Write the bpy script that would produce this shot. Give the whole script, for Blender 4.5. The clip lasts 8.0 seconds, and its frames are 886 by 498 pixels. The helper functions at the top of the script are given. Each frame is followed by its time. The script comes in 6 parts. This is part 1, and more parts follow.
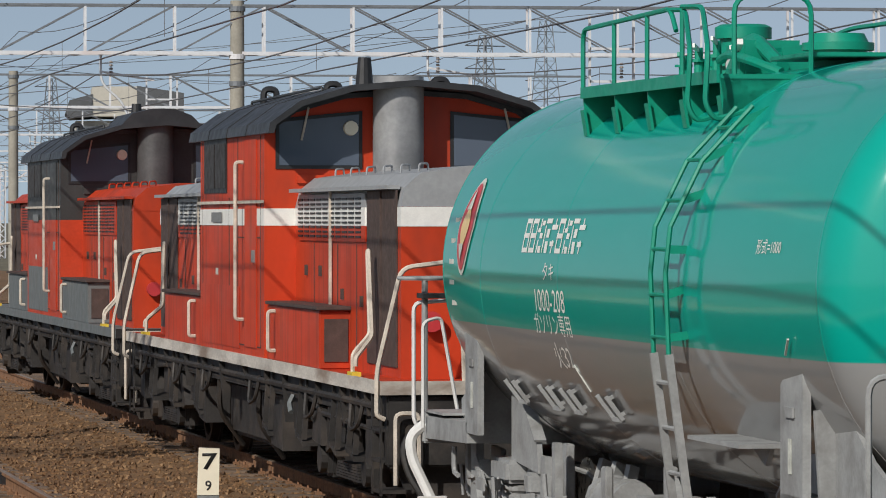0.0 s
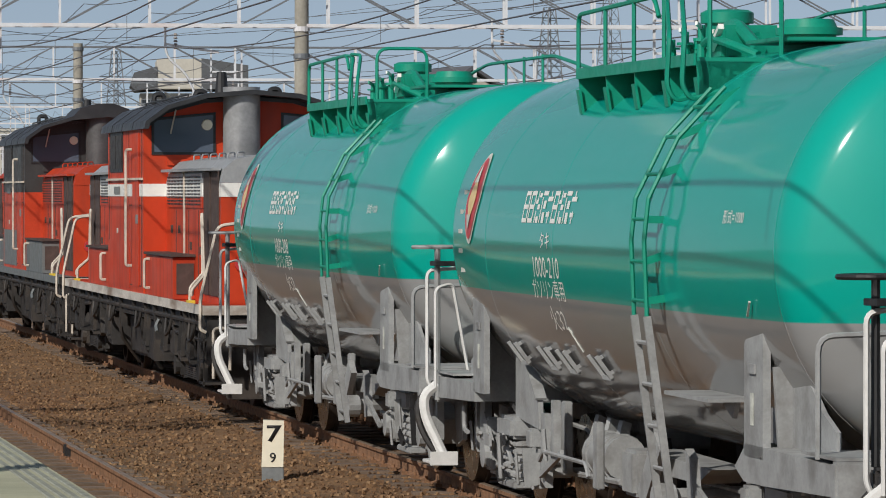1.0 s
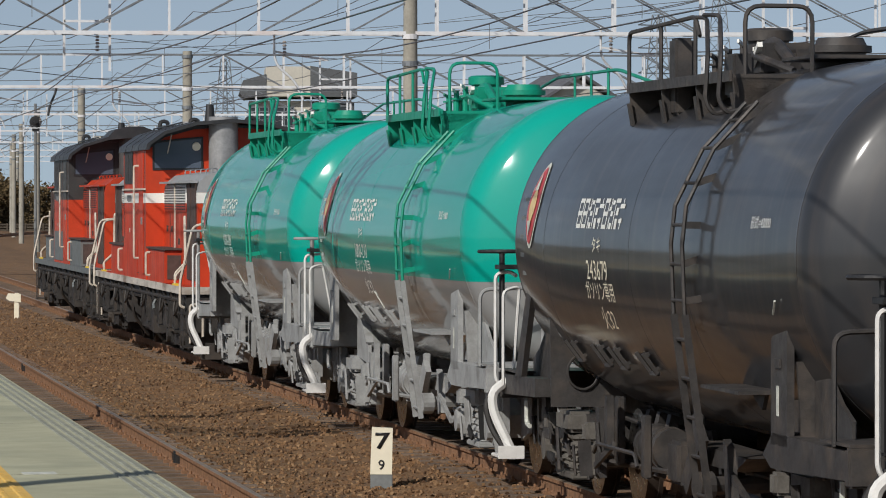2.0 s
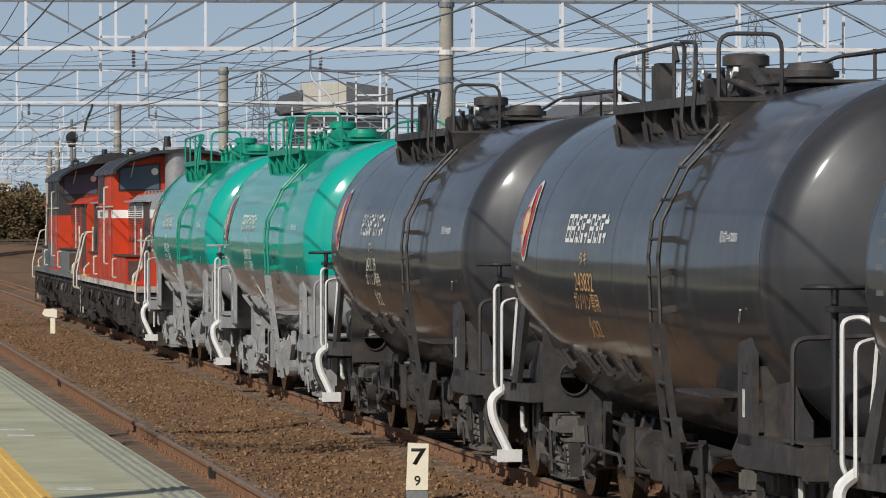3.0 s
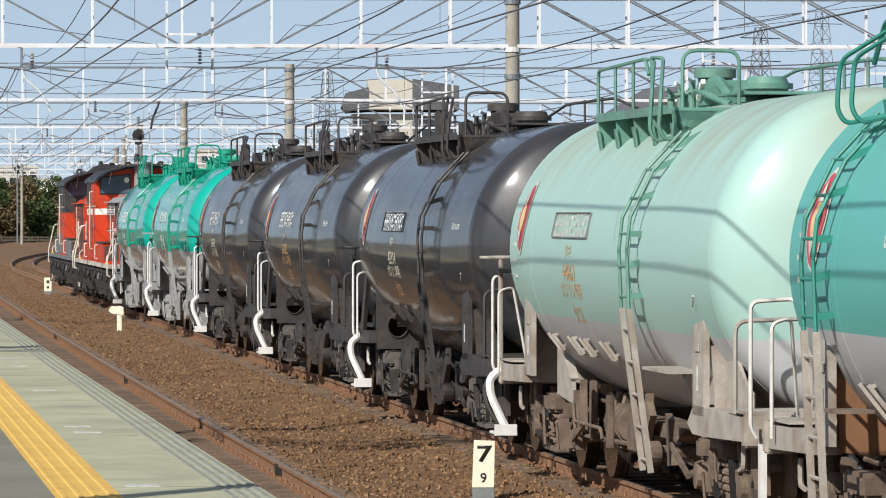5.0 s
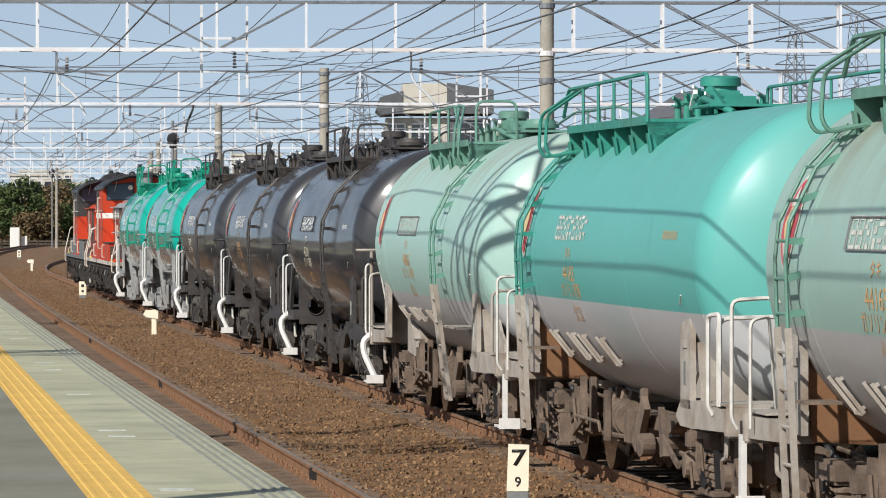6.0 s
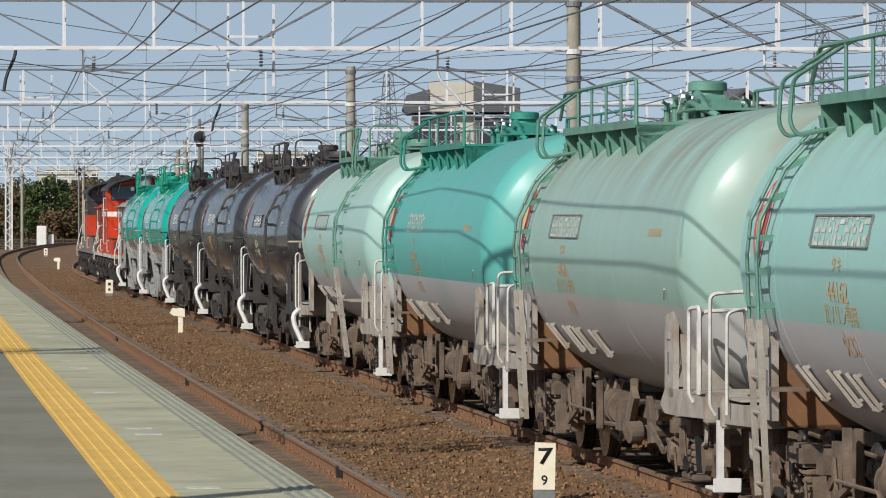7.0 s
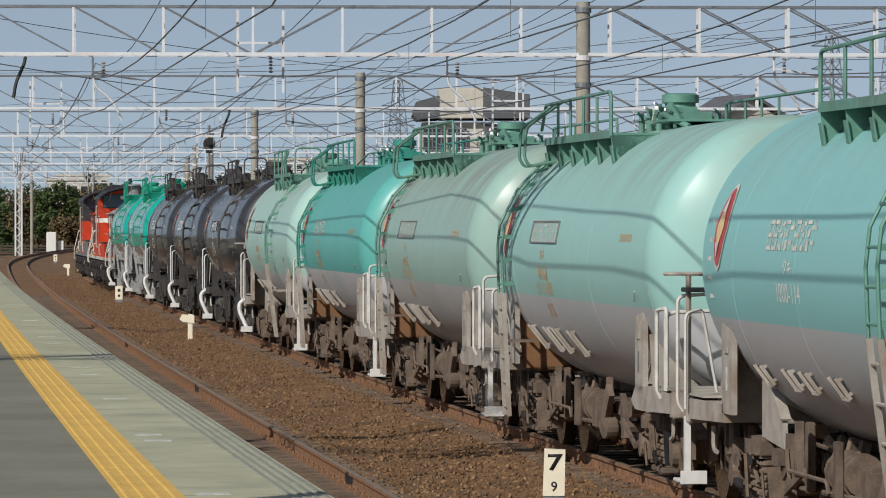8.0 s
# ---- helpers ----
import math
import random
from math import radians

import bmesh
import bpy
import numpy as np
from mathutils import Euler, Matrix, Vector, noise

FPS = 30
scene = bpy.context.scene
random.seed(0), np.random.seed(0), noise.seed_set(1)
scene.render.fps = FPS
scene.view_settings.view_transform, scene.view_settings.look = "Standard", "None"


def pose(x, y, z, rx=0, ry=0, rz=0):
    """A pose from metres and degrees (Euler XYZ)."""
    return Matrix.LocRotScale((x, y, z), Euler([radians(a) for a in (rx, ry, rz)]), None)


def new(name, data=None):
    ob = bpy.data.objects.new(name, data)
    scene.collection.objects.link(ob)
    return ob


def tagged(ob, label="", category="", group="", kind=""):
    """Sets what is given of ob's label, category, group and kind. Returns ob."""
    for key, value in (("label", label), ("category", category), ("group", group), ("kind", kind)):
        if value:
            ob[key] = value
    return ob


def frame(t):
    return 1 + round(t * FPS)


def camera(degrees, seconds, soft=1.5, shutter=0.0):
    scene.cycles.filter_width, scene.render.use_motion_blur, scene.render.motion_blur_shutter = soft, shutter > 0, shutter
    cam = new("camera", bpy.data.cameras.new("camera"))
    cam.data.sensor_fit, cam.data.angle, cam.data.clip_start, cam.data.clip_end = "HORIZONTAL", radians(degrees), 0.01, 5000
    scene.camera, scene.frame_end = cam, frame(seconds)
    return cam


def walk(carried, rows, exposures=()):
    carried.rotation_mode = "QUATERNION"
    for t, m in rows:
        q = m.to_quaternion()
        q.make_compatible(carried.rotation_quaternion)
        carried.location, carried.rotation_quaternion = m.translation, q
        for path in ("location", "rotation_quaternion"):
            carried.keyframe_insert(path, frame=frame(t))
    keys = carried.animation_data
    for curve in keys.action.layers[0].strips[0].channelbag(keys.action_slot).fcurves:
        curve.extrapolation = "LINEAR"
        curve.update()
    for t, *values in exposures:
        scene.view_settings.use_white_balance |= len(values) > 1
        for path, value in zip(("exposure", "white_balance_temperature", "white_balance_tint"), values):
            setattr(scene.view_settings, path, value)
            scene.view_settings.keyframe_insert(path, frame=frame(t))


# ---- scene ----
# The camera stands on the platform and only pans and tilts.
EYE = (0.0, 0.0, 2.62)
cam = camera(11.48, 8.0, soft=1.0)
# seconds, yaw, pitch
PAN = [
    (0, -11.496, -0.377), (0.2, -11.554, -0.347), (0.5, -11.445, -0.289), (0.6, -11.401, -0.333), (0.8, -10.865, -0.465),
    (1, -10.660, -0.737), (1.2, -10.374, -0.766), (1.5, -9.845, -0.656), (1.7, -9.588, -0.715), (2.8, -8.736, -0.303),
    (3, -8.780, -0.436), (3.2, -8.560, -0.516), (3.5, -8.317, -0.656), (4, -7.730, -0.876), (4.2, -7.524, -1.045),
    (4.5, -7.561, -0.961), (4.7, -7.627, -0.825), (4.9, -7.891, -0.590), (5, -7.921, -0.472), (5.2, -7.972, -0.325),
    (6.3, -7.128, -0.443), (6.5, -6.966, -0.421), (6.8, -7.025, -0.436), (7, -7.128, -0.443), (7.2, -7.201, -0.436),
    (7.5, -7.040, -0.443), (8, -7.003, -0.362),
]
walk(cam, [(t, pose(*EYE, 90 + p, 0, w)) for t, w, p in PAN],
     exposures=((0.0, -0.45), (1.5, -0.45), (2.8, -0.45), (3.0, -0.38), (3.5, -0.12), (4.5, 0.14), (5.2, 0.08), (6.5, -0.05), (7.0, -0.22), (7.5, -0.36), (8.0, -0.42)))

# ---- light: sun behind the platform, high haze ----
SUN_TRAVEL = Vector((0.56, 0.62, -0.57)).normalized()
sun = new("sun", bpy.data.lights.new("sun", "SUN"))
sun.data.energy, sun.data.angle, sun.data.color = 4.9, radians(0.55), (1.0, 0.955, 0.89)
sun.rotation_mode = "QUATERNION"
sun.rotation_quaternion = SUN_TRAVEL.to_track_quat("-Z", "Y")
sun.location = (-30, -30, 40)
world = bpy.data.worlds.new("sky")
scene.world = world
world.use_nodes = True
_wn = world.node_tree.nodes
_sky = _wn.new("ShaderNodeTexSky")
_sky.sky_type = "NISHITA"
_sky.sun_disc = False
_sky.sun_elevation = math.asin(-SUN_TRAVEL.z)
_sky.sun_rotation = math.atan2(-SUN_TRAVEL.x, -SUN_TRAVEL.y)
_sky.air_density, _sky.dust_density, _sky.ozone_density = 1.0, 0.55, 2.0
# the low sky over the yard is as blue as the sky somewhat higher up
_tc, _up = _wn.new("ShaderNodeTexCoord"), _wn.new("ShaderNodeVectorMath")
_up.operation = "ADD"
_up.inputs[1].default_value = (0, 0, 0.13)
world.node_tree.links.new(_tc.outputs["Generated"], _up.inputs[0])
world.node_tree.links.new(_up.outputs[0], _sky.inputs["Vector"])
_haze = _wn.new("ShaderNodeHueSaturation")
_haze.inputs["Saturation"].default_value, _haze.inputs["Value"].default_value = 0.71, 1.12
world.node_tree.links.new(_sky.outputs[0], _haze.inputs["Color"])
world.node_tree.links.new(_haze.outputs[0], _wn["Background"].inputs[0])
_wn["Background"].inputs[1].default_value = 0.097


# ---- the line: tracks bend gently to the right far ahead ----
def bend(y):
    return 0.5e-4 * max(0.0, y - 29) ** 2 + 2.0e-4 * max(0.0, y - 262) ** 2


def heading(y):
    return math.degrees(math.atan(1.0e-4 * max(0.0, y - 29) + 4.0e-4 * max(0.0, y - 262)))


def bend_train(y):
    return 0.00397 * y + 0.084e-4 * max(0.0, y - 40) ** 2 + 5.6e-4 * max(0.0, y - 198) ** 2


def heading_train(y):
    return math.degrees(math.atan(0.00397 + 0.168e-4 * max(0.0, y - 40) + 11.2e-4 * max(0.0, y - 198)))


TRACK_NEAR, TRACK_TRAIN = 4.09, 8.11   # centre lines at y = 0
GAUGE = 1.13                           # between rail head middles
PLATFORM_EDGE, PLATFORM_TOP = 2.53, 1.0


# ---- materials ----
def mat(name, color, rough=0.6, metal=0.0, vary=0.25, scale=6.0, bump=0.0, bump_scale=60.0, coat=0.0,
        stain=None, stain_amount=0.0, stain_scale=1.2, stretch=(1, 1, 1), two=None, split=0.0, per_piece=0.0, spec=0.5,
        streak=None, streak_amount=0.0, crown=None, crown_amount=0.0, crown_from=3.2, coat_rough=0.07):
    m = bpy.data.materials.new(name)
    m.use_nodes = True
    n, l = m.node_tree.nodes, m.node_tree.links
    b = n["Principled BSDF"]
    tc = n.new("ShaderNodeTexCoord")
    mp = n.new("ShaderNodeMapping")
    mp.inputs["Scale"].default_value = stretch
    l.new(tc.outputs["Object"], mp.inputs["Vector"])

    def noise_at(s, detail=5.0):
        t = n.new("ShaderNodeTexNoise")
        t.inputs["Scale"].default_value, t.inputs["Detail"].default_value = s, detail
        l.new(mp.outputs[0], t.inputs["Vector"])
        return t.outputs["Fac"]

    def ramp(src, lo, hi, a, c):
        r = n.new("ShaderNodeMapRange")
        r.inputs["From Min"].default_value, r.inputs["From Max"].default_value = lo, hi
        r.inputs["To Min"].default_value, r.inputs["To Max"].default_value = a, c
        l.new(src, r.inputs["Value"])
        return r.outputs[0]

    def mix(kind, fac, a, c):
        x = n.new("ShaderNodeMix")
        x.data_type, x.blend_type = "RGBA", kind
        for sock, v in ((x.inputs["Factor"], fac), (x.inputs[6], a), (x.inputs[7], c)):
            if isinstance(v, (float, int)):
                sock.default_value = v
            elif isinstance(v, tuple):
                sock.default_value = (*v, 1)
            else:
                l.new(v, sock)
        return x.outputs[2]

    col = tuple(color)
    if two is not None:
        sep = n.new("ShaderNodeSeparateXYZ")
        l.new(tc.outputs["Object"], sep.inputs[0])
        col = mix("MIX", ramp(sep.outputs["Z"], split - 0.004, split + 0.004, 0, 1), tuple(two), tuple(color))
    if vary:
        v1 = ramp(noise_at(scale), 0.3, 0.7, 1 - vary, 1 + vary * 0.6)
        v2 = ramp(noise_at(scale * 9, 3), 0.3, 0.7, 1 - vary * 0.5, 1 + vary * 0.3)
        mul = n.new("ShaderNodeMath")
        mul.operation = "MULTIPLY"
        l.new(v1, mul.inputs[0]), l.new(v2, mul.inputs[1])
        comb = n.new("ShaderNodeCombineColor")
        for i in range(3):
            l.new(mul.outputs[0], comb.inputs[i])
        col = mix("MULTIPLY", 1.0, col, comb.outputs[0])
    if per_piece:
        oi = n.new("ShaderNodeObjectInfo")
        r = ramp(oi.outputs["Random"], 0, 1, 1 - per_piece, 1 + per_piece)
        comb = n.new("ShaderNodeCombineColor")
        for i in range(3):
            l.new(r, comb.inputs[i])
        col = mix("MULTIPLY", 1.0, col, comb.outputs[0])
    if stain is not None:
        f = ramp(noise_at(stain_scale, 8), 0.5, 0.72, 0, stain_amount)
        col = mix("MIX", f, col, tuple(stain))
    if streak is not None:
        # runs of rust and soot down the side
        run = n.new("ShaderNodeMapping")
        run.inputs["Scale"].default_value = (1.2, 9.0, 0.55)
        l.new(tc.outputs["Object"], run.inputs["Vector"])
        t = n.new("ShaderNodeTexNoise")
        t.inputs["Scale"].default_value, t.inputs["Detail"].default_value = 1.0, 6.0
        l.new(run.outputs[0], t.inputs["Vector"])
        col = mix("MIX", ramp(t.outputs["Fac"], 0.5, 0.74, 0, streak_amount), col, tuple(streak))
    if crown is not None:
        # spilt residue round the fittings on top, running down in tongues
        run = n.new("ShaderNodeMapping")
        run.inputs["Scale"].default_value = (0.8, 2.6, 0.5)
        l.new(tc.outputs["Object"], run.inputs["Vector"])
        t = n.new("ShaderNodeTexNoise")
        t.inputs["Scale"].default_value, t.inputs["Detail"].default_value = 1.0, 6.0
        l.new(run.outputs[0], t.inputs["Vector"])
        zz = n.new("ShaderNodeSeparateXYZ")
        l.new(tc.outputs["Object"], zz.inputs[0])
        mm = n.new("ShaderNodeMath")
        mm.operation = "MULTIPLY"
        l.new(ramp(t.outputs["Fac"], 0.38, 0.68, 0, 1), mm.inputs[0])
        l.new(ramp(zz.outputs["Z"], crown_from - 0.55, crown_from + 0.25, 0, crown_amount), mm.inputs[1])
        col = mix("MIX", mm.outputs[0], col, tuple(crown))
    if isinstance(col, tuple):
        b.inputs["Base Color"].default_value = (*col, 1)
    else:
        l.new(col, b.inputs["Base Color"])
    l.new(ramp(noise_at(scale * 2.3), 0.3, 0.7, max(0.03, rough - 0.08), min(1, rough + 0.1)), b.inputs["Roughness"])
    b.inputs["Metallic"].default_value = metal
    b.inputs["Specular IOR Level"].default_value = spec
    b.inputs["Coat Weight"].default_value = coat
    b.inputs["Coat Roughness"].default_value = coat_rough
    if bump:
        bn = n.new("ShaderNodeBump")
        bn.inputs["Strength"].default_value = min(1.0, bump)
        bn.inputs["Distance"].default_value = 0.02
        l.new(noise_at(bump_scale, 6), bn.inputs["Height"])
        l.new(bn.outputs[0], b.inputs["Normal"])
    return m


M = {
    "ballast": mat("ballast", (0.208, 0.114, 0.049), 0.95, vary=0.4, scale=1.3, bump=1.0, bump_scale=34, stain=(0.075, 0.045, 0.027), stain_amount=0.6, stain_scale=20),
    "stone": mat("ballast_stone", (0.21, 0.135, 0.088), 0.9, vary=0.5, scale=7, bump=0.4, bump_scale=90),
    "earth": mat("earth", (0.16, 0.14, 0.09), 0.95, vary=0.4, scale=0.15, bump=0.5, bump_scale=8),
    "rust": mat("rusty_rail", (0.27, 0.145, 0.078), 0.85, 0.2, vary=0.4, scale=9, bump=0.2),
    "railhead": mat("polished_rail_head", (0.36, 0.27, 0.195), 0.5, 0.6, vary=0.25, scale=3),
    "sleeper": mat("sleeper", (0.17, 0.12, 0.085), 0.9, vary=0.35, scale=5, bump=0.4, per_piece=0.2),
    "concrete": mat("platform_concrete", (0.43, 0.42, 0.285), 0.85, vary=0.14, scale=0.7, bump=0.25, bump_scale=120, stain=(0.24, 0.25, 0.18), stain_amount=0.65, stain_scale=1.1),
    "asphalt": mat("platform_asphalt", (0.21, 0.20, 0.15), 0.9, vary=0.16, scale=0.8, bump=0.35, bump_scale=160, stain=(0.25, 0.245, 0.21), stain_amount=0.5, stain_scale=0.6),
    "tactile": mat("yellow_tactile_tile", (0.74, 0.46, 0.10), 0.7, vary=0.14, scale=2.5, bump=0.2, stain=(0.5, 0.33, 0.1), stain_amount=0.55, stain_scale=2.5, per_piece=0.06),
    "wire_shade": mat("painted_wire_shade", (0.27, 0.275, 0.22), 0.85, vary=0.25, scale=6),
    "white_paint": mat("white_paint", (0.78, 0.77, 0.72), 0.5, vary=0.08, scale=8),
    "worn_white": mat("worn_white_line", (0.55, 0.56, 0.5), 0.8, vary=0.3, scale=12),
    "truss": mat("white_painted_steel", (0.67, 0.69, 0.71), 0.5, vary=0.08, scale=3, stain=(0.55, 0.3, 0.2), stain_amount=0.35, stain_scale=0.9),
    "truss_grey": mat("galvanised_steel", (0.19, 0.205, 0.22), 0.5, 0.3, vary=0.2, scale=3),
    "pole": mat("concrete_pole", (0.33, 0.31, 0.26), 0.9, vary=0.2, scale=1.5, bump=0.2),
    "wire": mat("overhead_wire", (0.2, 0.2, 0.205), 0.5, 0.6, vary=0),
    "insulator": mat("insulator", (0.30, 0.27, 0.25), 0.3, vary=0.1),
    "black": mat("black_paint", (0.02, 0.02, 0.021), 0.5, vary=0.3, scale=6),
    "grey_post": mat("grey_post", (0.19, 0.2, 0.2), 0.8, vary=0.15, scale=20),
    "cream": mat("cream_enamel", (0.80, 0.74, 0.58), 0.5, vary=0.05, scale=12),
    "leaf": mat("foliage", (0.075, 0.105, 0.036), 0.8, vary=0.5, scale=0.4, spec=0.2),
    "leaf_brown": mat("autumn_foliage", (0.15, 0.105, 0.05), 0.8, vary=0.5, scale=0.4, spec=0.2),
    "bark": mat("bark", (0.09, 0.07, 0.05), 0.9, vary=0.3),
    "wall_cream": mat("cream_render_wall", (0.52, 0.49, 0.42), 0.85, vary=0.1, scale=0.6),
    "wall_dark": mat("dark_cladding", (0.09, 0.095, 0.10), 0.6, vary=0.15, scale=0.5),
    "window": mat("dark_window_glass", (0.03, 0.035, 0.04), 0.08, vary=0),
    "tile_roof": mat("grey_roof_tile", (0.12, 0.12, 0.13), 0.6, vary=0.2, scale=2),
    # rolling stock
    "tank_green": mat("green_tank_paint", (0.0, 0.335, 0.262), 0.5, vary=0.03, scale=0.8, coat=0.9, spec=0.1, coat_rough=0.09, two=(0.27, 0.27, 0.265), split=1.84, stain=(0.0, 0.24, 0.205), stain_amount=0.25, stain_scale=0.9, stretch=(1, 0.22, 0.8)),
    "green": mat("green_paint", (0.0, 0.26, 0.165), 0.45, vary=0.12, scale=4),
    # black tank's browns: dust and rust, plus the sunlit ballast's reflection as colour
    "tank_black": mat("black_tank_paint", (0.028, 0.029, 0.032), 0.42, spec=0.3, vary=0.10, scale=0.9, coat=0.62, coat_rough=0.10, stain=(0.075, 0.063, 0.055), stain_amount=0.65, stain_scale=1.0, stretch=(1, 0.22, 0.8), streak=(0.095, 0.076, 0.064), streak_amount=0.35),
    "soot": mat("dark_chassis_paint", (0.043, 0.039, 0.037), 0.55, vary=0.35, scale=5, bump=0.1, stain=(0.105, 0.082, 0.064), stain_amount=0.6, stain_scale=4),
    # darker copy of the chassis paint, deep underframe shade put into its colour
    "under": mat("shade_dark_underframe", (0.026, 0.023, 0.021), 0.65, vary=0.4, scale=4, bump=0.1, stain=(0.085, 0.065, 0.05), stain_amount=0.6, stain_scale=2.5),
    "bogie_brown": mat("brake_dust_bogie", (0.17, 0.125, 0.092), 0.85, vary=0.35, scale=5, bump=0.1, stain=(0.055, 0.038, 0.028), stain_amount=0.85, stain_scale=3.5),
    "chassis_grey": mat("grey_chassis_paint", (0.31, 0.315, 0.31), 0.6, vary=0.18, scale=5, stain=(0.12, 0.11, 0.10), stain_amount=0.6, stain_scale=4),
    "chassis_dust": mat("dusty_grey_chassis", (0.37, 0.335, 0.29), 0.8, vary=0.2, scale=5, stain=(0.19, 0.13, 0.085), stain_amount=0.75, stain_scale=2.6),
    "brown_plate": mat("rust_brown_plate", (0.20, 0.098, 0.045), 0.8, vary=0.15, scale=3),
    "bogie_dust": mat("dusty_dark_bogie", (0.125, 0.115, 0.10), 0.8, vary=0.3, scale=6, bump=0.1, stain=(0.06, 0.05, 0.042), stain_amount=0.8, stain_scale=5),
    "wheel": mat("worn_wheel_steel", (0.06, 0.045, 0.036), 0.6, 0.5, vary=0.3, scale=6),
    "tread": mat("bright_wheel_tread", (0.5, 0.48, 0.45), 0.3, 1.0, vary=0.1),
    "red": mat("vermilion_paint", (0.54, 0.050, 0.014), 0.5, vary=0.10, scale=1.6, stain=(0.33, 0.040, 0.018), stain_amount=0.5, stain_scale=2.4, stretch=(1, 0.3, 0.6), spec=0.3, streak=(0.12, 0.032, 0.020), streak_amount=0.6),
    "grey_roof": mat("grey_hood_roof", (0.33, 0.34, 0.345), 0.45, vary=0.15, scale=3, stain=(0.16, 0.16, 0.16), stain_amount=0.5, stain_scale=3),
    "roof_dark": mat("dark_cab_roof", (0.026, 0.027, 0.029), 0.45, vary=0.25, scale=3, stain=(0.08, 0.08, 0.08), stain_amount=0.35, stain_scale=2.5),
    "cab_black": mat("black_red_cab", (0.048, 0.048, 0.047), 0.45, vary=0.15, scale=3, two=(0.50, 0.055, 0.02), split=2.62, spec=0.3, stretch=(1, 0.3, 1)),
    "loco_grey": mat("grey_loco_sill", (0.15, 0.165, 0.165), 0.55, vary=0.15, scale=3, stain=(0.12, 0.11, 0.10), stain_amount=0.6, stain_scale=3),
    "stack": mat("smoke_stack_steel", (0.36, 0.36, 0.36), 0.42, 0.35, vary=0.2, scale=3, stain=(0.15, 0.15, 0.15), stain_amount=0.6, stain_scale=2.5),
    "stack_dark": mat("sooty_stack", (0.10, 0.10, 0.10), 0.5, 0.3, vary=0.25, scale=3),
    "louvre": mat("grimy_radiator", (0.075, 0.05, 0.042), 0.7, vary=0.3, scale=8),
    "rail_white": mat("white_handrail", (0.70, 0.69, 0.66), 0.45, vary=0.1, scale=10),
    "edge_white": mat("grimy_white_edge", (0.55, 0.51, 0.45), 0.7, vary=0.3, scale=2.5, stain=(0.17, 0.11, 0.075), stain_amount=0.95, stain_scale=1.6, stretch=(1, 0.5, 2)),
    "loco_rail": mat("grimy_handrail", (0.60, 0.53, 0.44), 0.6, vary=0.25, scale=6),
    "yellow": mat("yellow_paint", (0.7, 0.5, 0.05), 0.5, vary=0.1),
    "badge_red": mat("red_badge", (0.50, 0.045, 0.05), 0.4, vary=0.05),
    "badge_gold": mat("gold_badge", (0.70, 0.50, 0.22), 0.4, vary=0.05),
    "orange_letter": mat("faded_orange_lettering", (0.62, 0.36, 0.15), 0.6, vary=0.2, scale=20),
    "dim_glass": mat("grimy_side_glass", (0.035, 0.028, 0.024), 0.45, vary=0.2, scale=5, spec=0.2),
    "glass": mat("cab_glass", (0.085, 0.105, 0.14), 0.08, vary=0),
}
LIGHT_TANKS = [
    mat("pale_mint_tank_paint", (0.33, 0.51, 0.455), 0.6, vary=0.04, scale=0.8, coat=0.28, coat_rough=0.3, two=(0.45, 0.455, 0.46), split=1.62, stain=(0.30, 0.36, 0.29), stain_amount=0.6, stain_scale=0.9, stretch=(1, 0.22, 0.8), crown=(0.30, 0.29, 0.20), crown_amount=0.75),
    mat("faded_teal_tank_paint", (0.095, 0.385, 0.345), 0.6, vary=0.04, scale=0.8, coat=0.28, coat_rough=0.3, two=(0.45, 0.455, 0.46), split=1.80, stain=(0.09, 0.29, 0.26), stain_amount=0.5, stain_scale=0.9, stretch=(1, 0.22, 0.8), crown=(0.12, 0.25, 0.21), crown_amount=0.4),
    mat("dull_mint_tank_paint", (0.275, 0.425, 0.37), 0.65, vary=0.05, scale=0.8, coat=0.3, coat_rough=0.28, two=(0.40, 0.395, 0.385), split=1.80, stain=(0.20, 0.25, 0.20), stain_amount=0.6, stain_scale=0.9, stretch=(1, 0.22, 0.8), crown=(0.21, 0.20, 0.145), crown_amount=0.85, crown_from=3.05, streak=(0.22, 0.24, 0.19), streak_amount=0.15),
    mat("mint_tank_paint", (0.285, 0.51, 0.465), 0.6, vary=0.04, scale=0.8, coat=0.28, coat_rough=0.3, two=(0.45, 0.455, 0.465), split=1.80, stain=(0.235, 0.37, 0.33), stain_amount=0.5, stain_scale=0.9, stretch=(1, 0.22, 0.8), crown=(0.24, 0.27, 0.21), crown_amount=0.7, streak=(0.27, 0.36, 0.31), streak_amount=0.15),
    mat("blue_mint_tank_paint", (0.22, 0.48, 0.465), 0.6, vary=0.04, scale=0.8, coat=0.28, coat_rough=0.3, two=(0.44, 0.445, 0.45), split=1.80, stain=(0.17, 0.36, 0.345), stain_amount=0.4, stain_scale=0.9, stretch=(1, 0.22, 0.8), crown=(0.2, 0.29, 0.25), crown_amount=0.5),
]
M["mint"] = mat("mint_fittings", (0.115, 0.265, 0.205), 0.5, vary=0.2, scale=4, stain=(0.12, 0.15, 0.12), stain_amount=0.6)
M["teal"] = mat("teal_fittings", (0.03, 0.24, 0.185), 0.5, vary=0.15, scale=4, stain=(0.08, 0.14, 0.11), stain_amount=0.5)
M["pale_rail"] = mat("pale_handrail", (0.62, 0.60, 0.55), 0.5, vary=0.15, scale=10)


